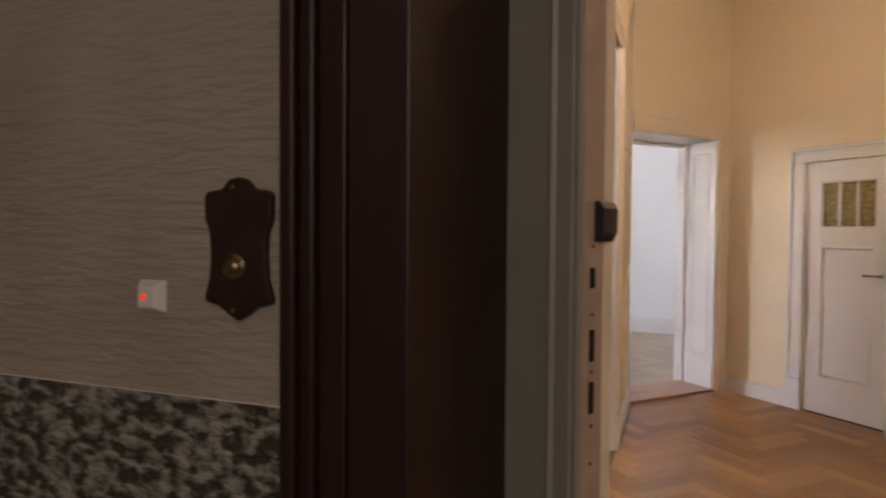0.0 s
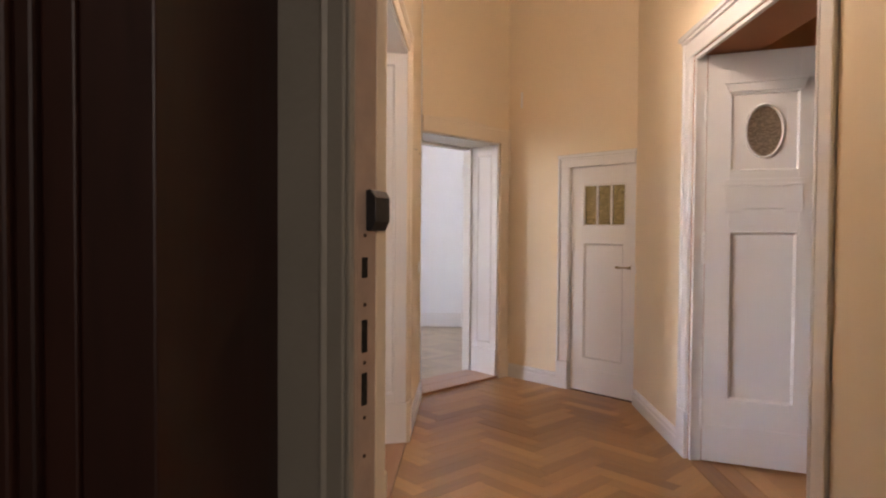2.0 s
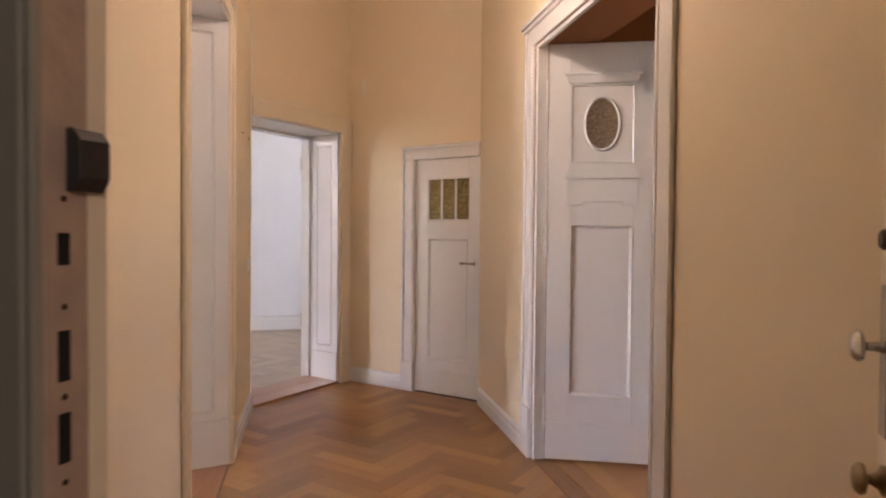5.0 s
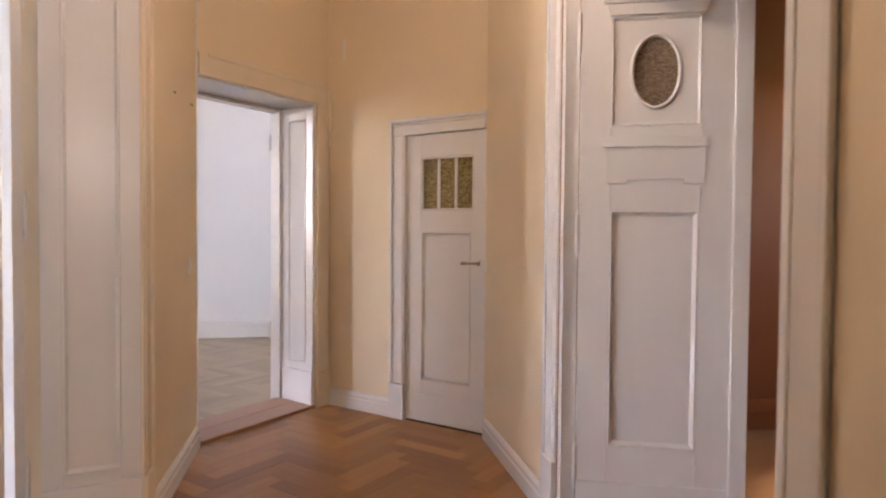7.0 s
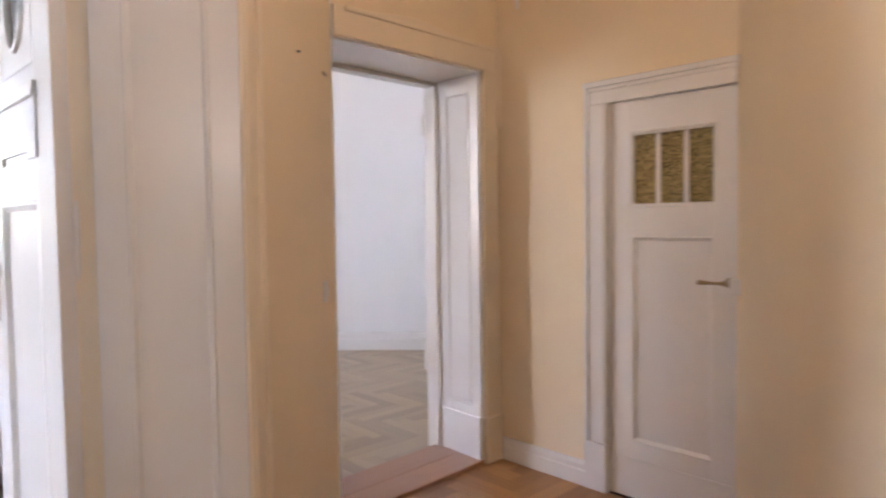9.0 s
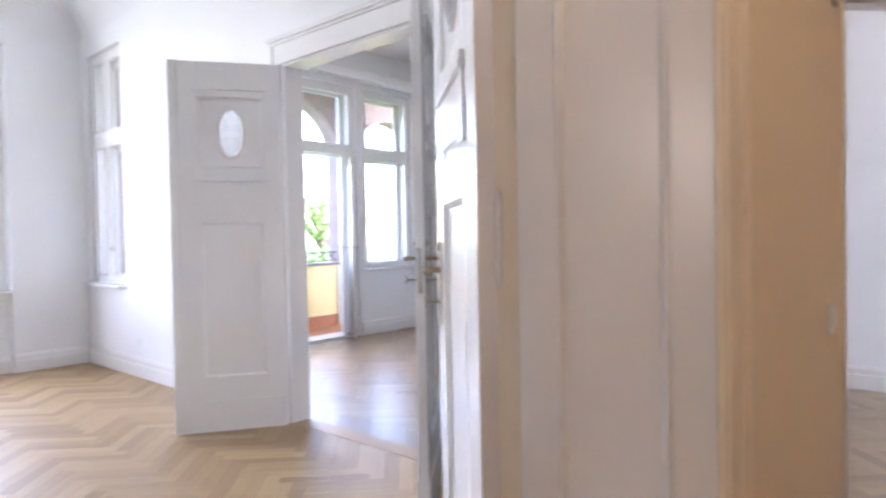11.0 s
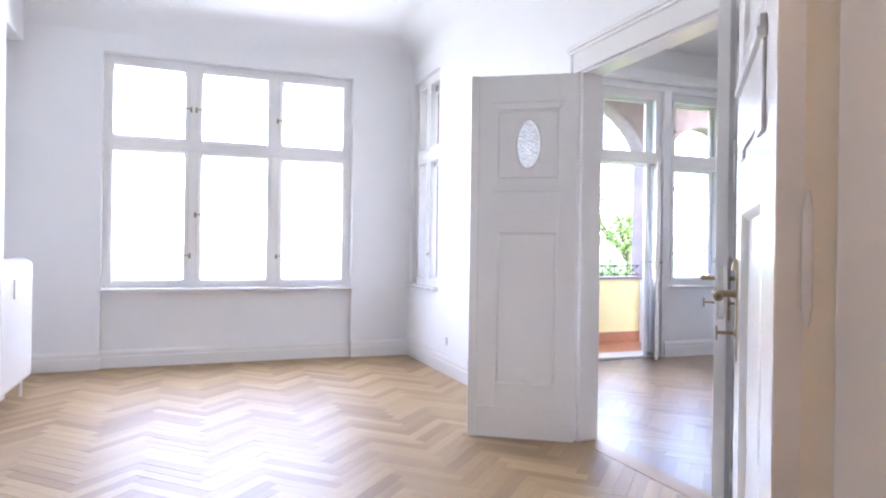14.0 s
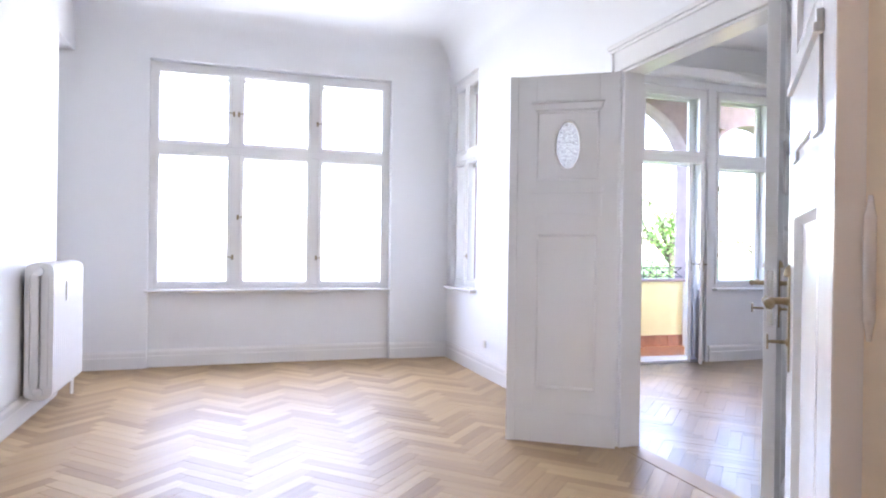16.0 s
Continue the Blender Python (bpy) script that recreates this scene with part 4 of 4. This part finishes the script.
def olive(k, x, y, z, d):
    """A small window catch."""
    k.box(x, x + 0.006, y - 0.012, y + 0.012, z - 0.03, z + 0.03)
    k.rod((x + 0.004, y, z), (x + 0.032, y, z), 0.006, seg=8)
    k.rod((x + 0.03, y, z), (x + 0.034, y + d * 0.062, z + 0.006), 0.0065, 0.005, seg=8)


def box_window(name, cols, z0, z1, zt, x, edge, label, catches, m=None):
    """A box window of two layers: cols are the bays' y ranges, zt the transom's z range, edge the frame's y range."""
    m = m or pose(0, 0, 0)
    e = empty(name, m, label, "window", "", "structure")
    k = Mesh()
    y0, y1 = edge
    for xx, dd in ((x, 0.07), (x - 0.20, 0.05)):
        k.box(xx - dd, xx - 0.004, y0, cols[0][0], z0, z1)
        k.box(xx - dd, xx - 0.004, cols[-1][1], y1, z0, z1)
        k.box(xx - dd, xx - 0.004, cols[0][0], cols[-1][1], z1 - 0.07, z1)
        k.box(xx - dd, xx - 0.004, cols[0][0], cols[-1][1], z0, z0 + 0.045)
        k.box(xx - dd, xx + 0.012, cols[0][0], cols[-1][1], zt[0], zt[1])
        for a, b in zip(cols, cols[1:]):
            k.box(xx - dd, xx + 0.004, a[1], b[0], z0 + 0.045, zt[0])
            k.box(xx - dd, xx + 0.004, a[1], b[0], zt[1], z1 - 0.07)
    k.box(x - 0.26, x - 0.07, y0, y0 + 0.02, z0, z1)
    k.box(x - 0.26, x - 0.07, y1 - 0.02, y1, z0, z1)
    k.box(x - 0.26, x - 0.07, y0 + 0.02, y1 - 0.02, z1 - 0.02, z1)
    k.build("frame", TRIM, e, 0.004)
    for a, b in cols:
        for c, d in ((z0 + 0.045, zt[0]), (zt[1], z1 - 0.07)):
            k = Mesh()
            sash(k, a, b, c, d, x + 0.012)
            k.build("sash", TRIM, e, 0.004)
            k = Mesh()
            sash(k, a, b, c, d, x - 0.19, 0.05, 0.035)
            k.build("outer_sash", TRIM, e, 0.004)
            k = Mesh()
            k.box(x - 0.012, x - 0.009, a + 0.03, b - 0.03, c + 0.03, d - 0.03)
            g = k.build("pane", GLASS, e)
            g.visible_shadow = False
    k = Mesh()
    for y, z, s in catches:
        olive(k, x + 0.012, y, z, s)
    k.build("catch", BRASS, e, smooth=True)
    k = Mesh()
    k.box(x - 0.07, x + 0.13, y0 - 0.03, y1 + 0.03, z0 - 0.03, z0 + 0.002)
    k.build("sill", TRIM, e, 0.008)
    return e


COLS = [(3.205, 4.03), (4.125, 4.95), (5.04, 5.865)]
box_window("window_1", COLS, 0.88, 3.475, (2.46, 2.545), -7.31, (3.15, 5.93), "white-painted three-part box window with brass catches",
           [(4.05, 2.93, -1), (4.105, 2.93, 1), (5.02, 2.88, 1), (4.05, 1.25, -1), (4.105, 1.72, 1), (5.02, 1.25, 1)])
# window in the side wall, towards the loggia
MS = Matrix(((0, -1, 0, 0), (-1, 0, 0, 0), (0, 0, 1, 0), (0, 0, 0, 1)))
box_window("window_2", [(6.26, 6.64), (6.68, 7.04)], 0.92, 3.46, (2.46, 2.545), -6.74, (6.20, 7.09), "white-painted narrow side window beside the room's corner", [(6.60, 1.3, -1)], MS)
# windows and door to the loggia
XW = R2X - 0.05
box_window("window_3", [(7.88, 8.66)], 0.93, 3.45, (2.50, 2.60), XW, (7.84, 8.72), "white-painted window beside the balcony door", [(8.62, 2.95, -1), (8.62, 2.2, -1), (8.62, 1.35, -1)])
box_window("window_4", [(9.93, 10.80)], 0.93, 3.45, (2.50, 2.60), XW, (9.88, 10.84), "white-painted window beside the balcony door", [(9.97, 2.95, 1), (9.97, 2.2, 1), (9.97, 1.35, 1)])


def balcony_door():
    e = empty("balcony_door", pose(0, 0, 0), "white-painted glazed balcony door, both leaves standing open", "door", "", "structure")
    k = Mesh()
    for xx in (XW, XW - 0.2):
        k.box(xx - 0.07, xx + 0.01, 8.74, 8.80, 0, 3.45)
        k.box(xx - 0.07, xx + 0.01, 9.70, 9.76, 0, 3.45)
        k.box(xx - 0.07, xx + 0.01, 8.80, 9.70, 3.38, 3.45)
        k.box(xx - 0.07, xx + 0.02, 8.80, 9.70, 2.50, 2.60)
        sash(k, 8.80, 9.70, 2.60, 3.38, xx + 0.016, 0.05)
    k.box(XW - 0.29, XW + 0.03, 8.74, 9.76, 0.0, 0.035)
    k.build("frame", TRIM, e, 0.004)
    k = Mesh()
    k.box(XW - 0.02, XW - 0.017, 8.84, 9.66, 2.64, 3.34)
    g = k.build("pane", GLASS, e)
    g.visible_shadow = False
    for (hx, hy, ang), w in (((XW + 0.02, 9.72, -41.5), 0.46), ((XW - 0.16, 9.68, -40), 0.44)):
        mm = pose(hx, hy, 0.04, 0, 0, ang)
        k = Mesh(mm)
        z0, z1 = 0.0, 2.44
        for a, b in ((0, 0.065), (w - 0.065, w)):
            k.box(a, b, -0.02, 0.02, z0, z1)
        k.box(0.065, w - 0.065, -0.02, 0.02, z0, 0.14)
        k.box(0.065, w - 0.065, -0.02, 0.02, 0.86, 0.95)
        k.box(0.065, w - 0.065, -0.02, 0.02, z1 - 0.07, z1)
        k.box(0.06, w - 0.06, -0.008, 0.008, 0.13, 0.87)
        k.build("leaf", TRIM, e, 0.004)
        k = Mesh(mm)
        k.box(0.06, w - 0.06, -0.002, 0.002, 0.94, z1 - 0.06)
        g = k.build("pane", GLASS, e)
        g.visible_shadow = False
        k = Mesh(mm)
        for s in (-1, 1):
            k.rod((w - 0.03, 0, 1.2), (w - 0.03, s * 0.05, 1.2), 0.007, seg=8)
            k.rod((w - 0.03, s * 0.05, 1.2), (w - 0.11, s * 0.052, 1.2), 0.008, seg=8)
        k.box(w - 0.045, w - 0.015, -0.024, 0.024, 1.12, 1.25)
        k.build("handle", BRASS, e, smooth=True)


balcony_door()

# ---- radiator ----
def radiator():
    e = empty("radiator", pose(-5.52, 2.66, 0), "white cast-iron column radiator under the white wall", "radiator")
    n, pitch = 16, 0.062
    x0 = -n * pitch / 2
    first = None
    for i in range(n):
        x = x0 + (i + 0.5) * pitch
        k = Mesh()
        if first is None:
            o = [(-0.095, 0.0), (0.095, 0.0)]
            half = 0.0295
            z0, z1 = 0.17, 1.24
            arc = [(0.10 * math.cos(a), z1 - 0.06 + 0.06 * math.sin(a)) for a in [math.pi * q / 10 for q in range(11)]]
            low = [(-0.10 * math.cos(a), z0 + 0.06 - 0.06 * math.sin(a)) for a in [math.pi * q / 10 for q in range(11)]]
            ring_pts = arc + low
            c = len(ring_pts)
            inner = [(y * 0.62, 0.70 + (z - 0.70) * 0.86) for y, z in ring_pts]
            k.add([(xx, y, z) for xx in (-half, half) for y, z in (*ring_pts, *inner)],
                  [f for q in range(c) for j in [(q + 1) % c] for f in ((q, j, c + j, c + q), (2 * c + j, 2 * c + q, 3 * c + q, 3 * c + j), (q, 2 * c + q, 2 * c + j, j), (c + q, c + j, 3 * c + j, 3 * c + q))])
            for y in (-0.034, 0.034):
                k.box(-0.0285, 0.0285, y - 0.029, y + 0.031, z0 + 0.03, z1 - 0.03)
            first = k.build("section", TRIM, e, 0.012, seg=3)
            first.location = (x, 0, 0)
        else:
            ob = first.copy()
            scene.collection.objects.link(ob)
            ob.location = (x, 0, 0)
    for z in (0.24, 1.17):
        k = Mesh()
        k.lathe([(0.034, 0), (0.034, -2 * x0 + 0.03), (0.02, -2 * x0 + 0.04)], (x0 - 0.01, 0, z), (1, 0, 0), 16)
        k.build("hub", TRIM, e, smooth=True)
    k = Mesh()
    k.rod((x0 - 0.01, 0, 1.17), (x0 - 0.1, 0, 1.17), 0.012)
    k.rod((x0 - 0.1, 0, 1.17), (x0 - 0.1, 0, 0.0), 0.012)
    k.rod((x0 - 0.01, 0, 0.24), (x0 - 0.06, 0, 0.24), 0.012)
    k.rod((x0 - 0.06, 0, 0.24), (x0 - 0.06, 0, 0.0), 0.012)
    k.build("pipe", TRIM, e, smooth=True)
    k = Mesh()
    k.lathe([(0.012, 0), (0.02, 0.01), (0.02, 0.05), (0.014, 0.06)], (x0 - 0.04, 0.0, 1.17), (0, 1, 0), 14)
    k.build("valve", BLACK, e, smooth=True)
    for x in (x0 + 0.15, -x0 - 0.15):
        for z in (0.3, 1.05):
            k = Mesh()
            k.box(x - 0.012, x + 0.012, -0.13, -0.06, z, z + 0.03)
            k.build("bracket", TRIM, e)
    k = Mesh()
    k.box(x0 + 0.62, x0 + 0.64, 0.1, 0.112, 0.92, 1.08)
    k.build("heat_meter", PLASTIC, e, 0.003)


radiator()

k = Mesh()
k.box(-5.94, -5.86, R1N - 0.012, R1N, 0.315, 0.395)
k.lathe([(0.024, 0), (0.022, 0.003)], (-5.9, R1N - 0.012, 0.355), (0, -1, 0), 20)
tagged(k.build("wall_socket", PLASTIC, bevel=0.003), "white wall socket above the skirting board", "socket")

# ---- loggia ----
k = Mesh()
k.box(-7.5, R2X - 0.3, 6.84, 12.6, -0.25, -0.02)
structure(k.build("floor_loggia", JOINT), "loggia floor under terracotta tiles", "floor")
k = Mesh()
k.box(-7.45, -7.25, 6.84, 12.6, -0.02, 0.95)
structure(k.build("wall_parapet", YELLOW), "pale yellow stucco loggia parapet", "parapet")
k = Mesh()
k.box(-7.48, -7.21, 6.84, 10.42, 0.95, 0.985)
structure(k.build("trim_parapet_cap", STONE, bevel=0.006), "stone cap of the loggia parapet", "trim")
k = Mesh()
k.box(-7.48, -7.18, 10.36, 10.84, -0.02, 0.95)
structure(k.build("wall_pier_base", WHITE, bevel=0.006), "white plaster base under the sandstone pier", "pier")
wall("wall_loggia_north", (-7.5, 12.5), (-5.9, 12.5), 0.2, 0, CEIL, (), (YELLOW, YELLOW), "pale yellow loggia end wall")
k = Mesh()
k.box(-7.6, R2X - 0.3, 6.84, 12.7, 3.85, 4.1)
structure(k.build("ceiling_loggia", WHITE), "white plaster loggia ceiling", "ceiling")


def arcade():
    """Sandstone arches on square piers, one wall with rounded openings."""
    k = Mesh()
    for y0, y1, spring, rise in ((7.55, 10.42, 2.62, 1.02), (10.78, 12.3, 2.62, 0.7)):
        c, r, n = (y0 + y1) / 2, (y1 - y0) / 2, 20
        pts = [(c - r * math.cos(math.pi * i / n), spring + rise * math.sin(math.pi * i / n)) for i in range(n + 1)]
        for (ya, za), (yb, zb) in zip(pts, pts[1:]):
            k.add([(x, y, z) for x in (-7.52, -7.2) for y, z in ((ya, za), (yb, zb), (yb, 3.86), (ya, 3.86))],
                  [(0, 1, 2, 3), (7, 6, 5, 4), (0, 4, 5, 1), (3, 2, 6, 7)])
    for y0, y1 in ((6.84, 7.55), (10.42, 10.78), (12.3, 12.7)):
        k.box(-7.52, -7.2, y0, y1, 0.951, 3.86)
    return structure(k.build("wall_arcade", STONE, bevel=0.01), "mauve sandstone arcade of the loggia", "arcade")


arcade()


def railing():
    e = empty("railing", pose(-7.34, 0, 0.985), "black wrought-iron crossed railing on the parapet", "railing")
    k = Mesh()
    for z in (0.03, 0.165):
        k.rod((0, 7.56, z), (0, 10.41, z), 0.008, seg=8)
    k.build("rail", IRON, e)
    n = 13
    for i in range(n):
        ya, yb = 7.56 + i * 2.85 / n, 7.56 + (i + 1) * 2.85 / n
        k = Mesh()
        k.rod((0, ya, 0.03), (0, yb, 0.165), 0.006, seg=6)
        k.rod((0.004, ya, 0.165), (0.004, yb, 0.03), 0.006, seg=6)
        k.rod((0, ya, 0), (0, ya, 0.175), 0.007, seg=6)
        k.lathe([(0.02, 0), (0.02, 0.012)], (-0.005, (ya + yb) / 2, 0.0975), (1, 0, 0), 10)
        k.build("cross_bar", IRON, e)


railing()


# ---- outdoors ----
k = Mesh()
k.prism([(-400, -400), (400, -400), (400, 400), (-400, 400)], -4.2, -4.0)
structure(k.build("ground", GRASS), "green lawn far below the loggia", "ground")


def tree(m, height, spread, seed, count, label):
    rnd = random.Random(seed)
    e = empty("tree", m, label, "tree", "garden trees")
    k = Mesh()
    tips = []
    k.rod((0, 0, 0), (0.1, 0, height * 0.6), 0.16, 0.09)
    for i in range(14):
        a, z = rnd.uniform(0, 6.28), height * rnd.uniform(0.5, 0.66)
        r = spread * rnd.uniform(0.45, 0.95)
        p = Vector((0.06, 0, z))
        q = Vector((r * .5 * math.cos(a), r * .5 * math.sin(a), z + height * rnd.uniform(0.05, 0.15)))
        k.rod(p, q, 0.07, 0.045, 7)
        for j in range(4):
            b = a + rnd.uniform(-.8, .8)
            s = q + Vector((r * .5 * math.cos(b), r * .5 * math.sin(b), height * rnd.uniform(-0.02, 0.15)))
            k.rod(q, s, 0.04, 0.012, 5)
            tips += [s, q.lerp(s, 0.6)]
    k.build("trunk", BARK, e, smooth=True)
    k = Mesh()
    for i in range(count):
        t = rnd.choice(tips)
        c = t + Vector((rnd.gauss(0, .38), rnd.gauss(0, .38), rnd.gauss(0, .3)))
        u = Vector((rnd.gauss(0, 1), rnd.gauss(0, 1), rnd.gauss(0, .5))).normalized()
        w = u.cross(Vector((rnd.gauss(0, 1), rnd.gauss(0, 1), rnd.gauss(0, 1)))).normalized()
        s = rnd.uniform(0.05, 0.10)
        k.add([c - u * s, c + w * s * .5, c + u * s, c - w * s * .5], [(0, 1, 2, 3)])
    ob = k.build("foliage", LEAF, e)
    ob["kind"] = "stuff"


tree(pose(-20.8, 20.6, -4.0), 9.2, 2.0, 3, 5000, "leafy green garden tree beyond the loggia")
tree(pose(-20.5, 18.6, -4.0), 5.4, 2.0, 5, 1500, "leafy green garden tree beyond the loggia")
tree(pose(-30, 34.0, -4.0), 9.0, 2.8, 8, 3000, "leafy green garden tree beyond the loggia")


# ---- floor pieces ----
def clip(poly, area):
    """The part of a convex polygon inside a convex area (counter-clockwise)."""
    for (ax, ay), (bx, by) in zip(area, area[1:] + area[:1]):
        out, n = [], len(poly)
        for i in range(n):
            p, q = poly[i], poly[(i + 1) % n]
            sp = (bx - ax) * (p[1] - ay) - (by - ay) * (p[0] - ax)
            sq = (bx - ax) * (q[1] - ay) - (by - ay) * (q[0] - ax)
            if sp >= 0:
                out.append(p)
            if sp * sq < 0:
                t = sp / (sp - sq)
                out.append((p[0] + (q[0] - p[0]) * t, p[1] + (q[1] - p[1]) * t))
        poly = out
        if len(poly) < 3:
            return []
    return poly


def board_mesh(verts, faces, uvs, mat, name):
    me = bpy.data.meshes.new(name)
    me.from_pydata(verts, [], faces)
    me.materials.append(mat)
    uv = me.uv_layers.new(name="UVMap")
    for lp in me.loops:
        uv.data[lp.index].uv = uvs[lp.vertex_index]
    return me


def herringbone(floor, area, axis, near, mat, w=0.085, n=6, origin=(0, 0), picked=300):
    """Parquet blocks: whole ones nearest to a spot are parts of their own, the rest one joined part."""
    L, g = w * n, 0.0006
    c, s = math.cos(radians(axis - 45)), math.sin(radians(axis - 45))
    place = lambda u, v: (origin[0] + c * u - s * v, origin[1] + s * u + c * v)
    rnd = random.Random(4)
    whole, rest = [], []
    R = int(14 / w)
    for b in range(-14, 15):
        for a in range(-R, R):
            for kind in (0, 1):
                u, v = (a + n * b) * w, (a - n * b) * w
                x0, y0, x1, y1 = (u, v, u + L, v + w) if kind == 0 else (u + L, v + w - L, u + L + w, v + w)
                mid = place((x0 + x1) / 2, (y0 + y1) / 2)
                if not (min(p[0] for p in area) - L < mid[0] < max(p[0] for p in area) + L and min(p[1] for p in area) - L < mid[1] < max(p[1] for p in area) + L):
                    continue
                quad = [place(x0 + g, y0 + g), place(x1 - g, y0 + g), place(x1 - g, y1 - g), place(x0 + g, y1 - g)]
                cut = clip(quad, area)
                if not cut:
                    continue
                full = len(cut) == 4 and all(abs(p[0] - q[0]) + abs(p[1] - q[1]) < 1e-6 for p, q in zip(sorted(cut), sorted(quad)))
                rot = axis - 45 + (90 if kind else 0)
                (whole if full else rest).append((math.dist(mid, near), mid, rot, cut))
    whole.sort(key=lambda q: q[0])
    rest += whole[picked:]
    whole = whole[:picked]
    l2, w2, e = L / 2 - g, w / 2 - g, 0.0007
    top = [(-l2 + e, -w2 + e, 0), (l2 - e, -w2 + e, 0), (l2 - e, w2 - e, 0), (-l2 + e, w2 - e, 0)]
    low = [(-l2, -w2, -e), (l2, -w2, -e), (l2, w2, -e), (-l2, w2, -e)]
    bot = [(x, y, -0.008) for x, y, _ in low]
    v = top + low + bot
    f = [(0, 1, 2, 3)] + [(4 + i, 4 + (i + 1) % 4, (i + 1) % 4, i) for i in range(4)] + [(8 + i, 8 + (i + 1) % 4, 4 + (i + 1) % 4, 4 + i) for i in range(4)]
    me = board_mesh(v, f, [(p[0], p[1]) for p in v], mat, "parquet_block")
    for _, mid, rot, _ in whole:
        ob = new("parquet_block", me)
        ob.parent = floor
        ob.matrix_world = pose(mid[0], mid[1], rnd.uniform(-0.0004, 0.0004), rnd.uniform(-.12, .12), rnd.uniform(-.05, .05), rot)
    vs, fs, us = [], [], []
    for _, mid, rot, cut in rest:
        o, m = len(vs), len(cut)
        ca, sa = math.cos(radians(rot)), math.sin(radians(rot))
        dz = rnd.uniform(-0.0004, 0.0004)
        for x, y in cut:
            dx, dy = x - mid[0], y - mid[1]
            vs.append((x, y, dz))
            us.append((dx * ca + dy * sa, dy * ca - dx * sa))
        for x, y in cut:
            dx, dy = x - mid[0], y - mid[1]
            vs.append((x, y, -0.008))
            us.append((dx * ca + dy * sa, dy * ca - dx * sa))
        fs.append(tuple(range(o, o + m)))
        fs += [(o + m + i, o + m + (i + 1) % m, o + (i + 1) % m, o + i) for i in range(m)]
    ob = new("parquet_blocks", board_mesh(vs, fs, us, mat, "parquet_blocks"))
    ob.parent = floor
    ob["kind"] = "stuff"


def planks(floor, m, length, widths, x0, mat, z=0.004, cuts=None):
    """Boards side by side, x along them."""
    y = x0
    for w in widths:
        v = []
        for zz, i in ((z, 0.002), (z - 0.002, 0), (-0.008, 0)):
            v += [(i, y + 0.001 + i, zz), (length - i, y + 0.001 + i, zz), (length - i, y + w - 0.001 - i, zz), (i, y + w - 0.001 - i, zz)]
        f = [(0, 1, 2, 3)] + [(4 + i, 4 + (i + 1) % 4, (i + 1) % 4, i) for i in range(4)] + [(8 + i, 8 + (i + 1) % 4, 4 + (i + 1) % 4, 4 + i) for i in range(4)]
        ob = new("threshold_plank", board_mesh(v, f, [(p[0], p[1]) for p in v], mat, "threshold_plank"))
        ob.parent = floor
        ob.matrix_world = m
        y += w


ob_of = bpy.data.objects
herringbone(ob_of["floor_room"], [(-7.3, 2.2), (-0.05, 2.2), (-0.05, 6.69), (-7.3, 6.69)], 0, (-3.0, 4.6), OAK, origin=(-3.0, 4.5))
herringbone(ob_of["floor_hall"], [(0.30, 2.1), (1.4, 1.42), (2.085, 0.98), (2.085, 6.15), (1.095, 7.105), (0.305, 6.25)], 90, (1.2, 4.4), OAK_HALL, 0.1, 5, (1.2, 3.0))
herringbone(ob_of["floor_balcony_room"], [(-6.05, 6.84), (0.33, 6.84), (2.0, 8.65), (2.0, 11.0), (-6.05, 11.0)], 0, (-3.6, 8.0), OAK_WORN, origin=(-2.0, 8.5))
herringbone(ob_of["floor_balcony_room"], [(0.02, 6.51), (0.33, 6.84), (0.02, 6.84)], 0, (0, 0), OAK_WORN, origin=(-2.0, 8.5), picked=0)
planks(ob_of["floor_room"], pose(0.30, 3.84, 0, 0, 0, 90), 1.2, (0.175, 0.175), 0.0, PINE)
planks(ob_of["floor_balcony_room"], F_OP @ pose(-0.02, -0.01, 0), 1.03, (0.2, 0.2), 0.0, PINE, 0.022)
planks(ob_of["floor_balcony_room"], pose(-3.33, 6.69, 0), 1.55, (0.15,), 0.0, OAK, 0.003)
planks(ob_of["floor_rust"], pose(2.085, 4.85, 0, 0, 0, -90), 1.42, (0.115, 0.115, 0.12), 0.0, OAK_HALL, 0.003)
# loggia tiles
tile = Mesh()
tile.box(-0.098, 0.098, -0.098, 0.098, -0.02, 0.004)
proto = tile.build("floor_tile", TILE, ob_of["floor_loggia"])
first = True
for i in range(4):
    for j in range(17):
        p = (-7.13 + i * 0.2, 8.2 + j * 0.2, 0)
        t_ob = proto if first else proto.copy()
        if not first:
            scene.collection.objects.link(t_ob)
        t_ob.location, first = p, False
tile = Mesh()
tile.box(-0.012, 0.0, -0.098, 0.098, 0.005, 0.17)
proto = tile.build("skirting_tile", TILE, ob_of["wall_parapet"])
first = True
for j in range(17):
    t_ob = proto if first else proto.copy()
    if not first:
        scene.collection.objects.link(t_ob)
    t_ob.location, first = (-7.238, 8.2 + j * 0.2, 0), False
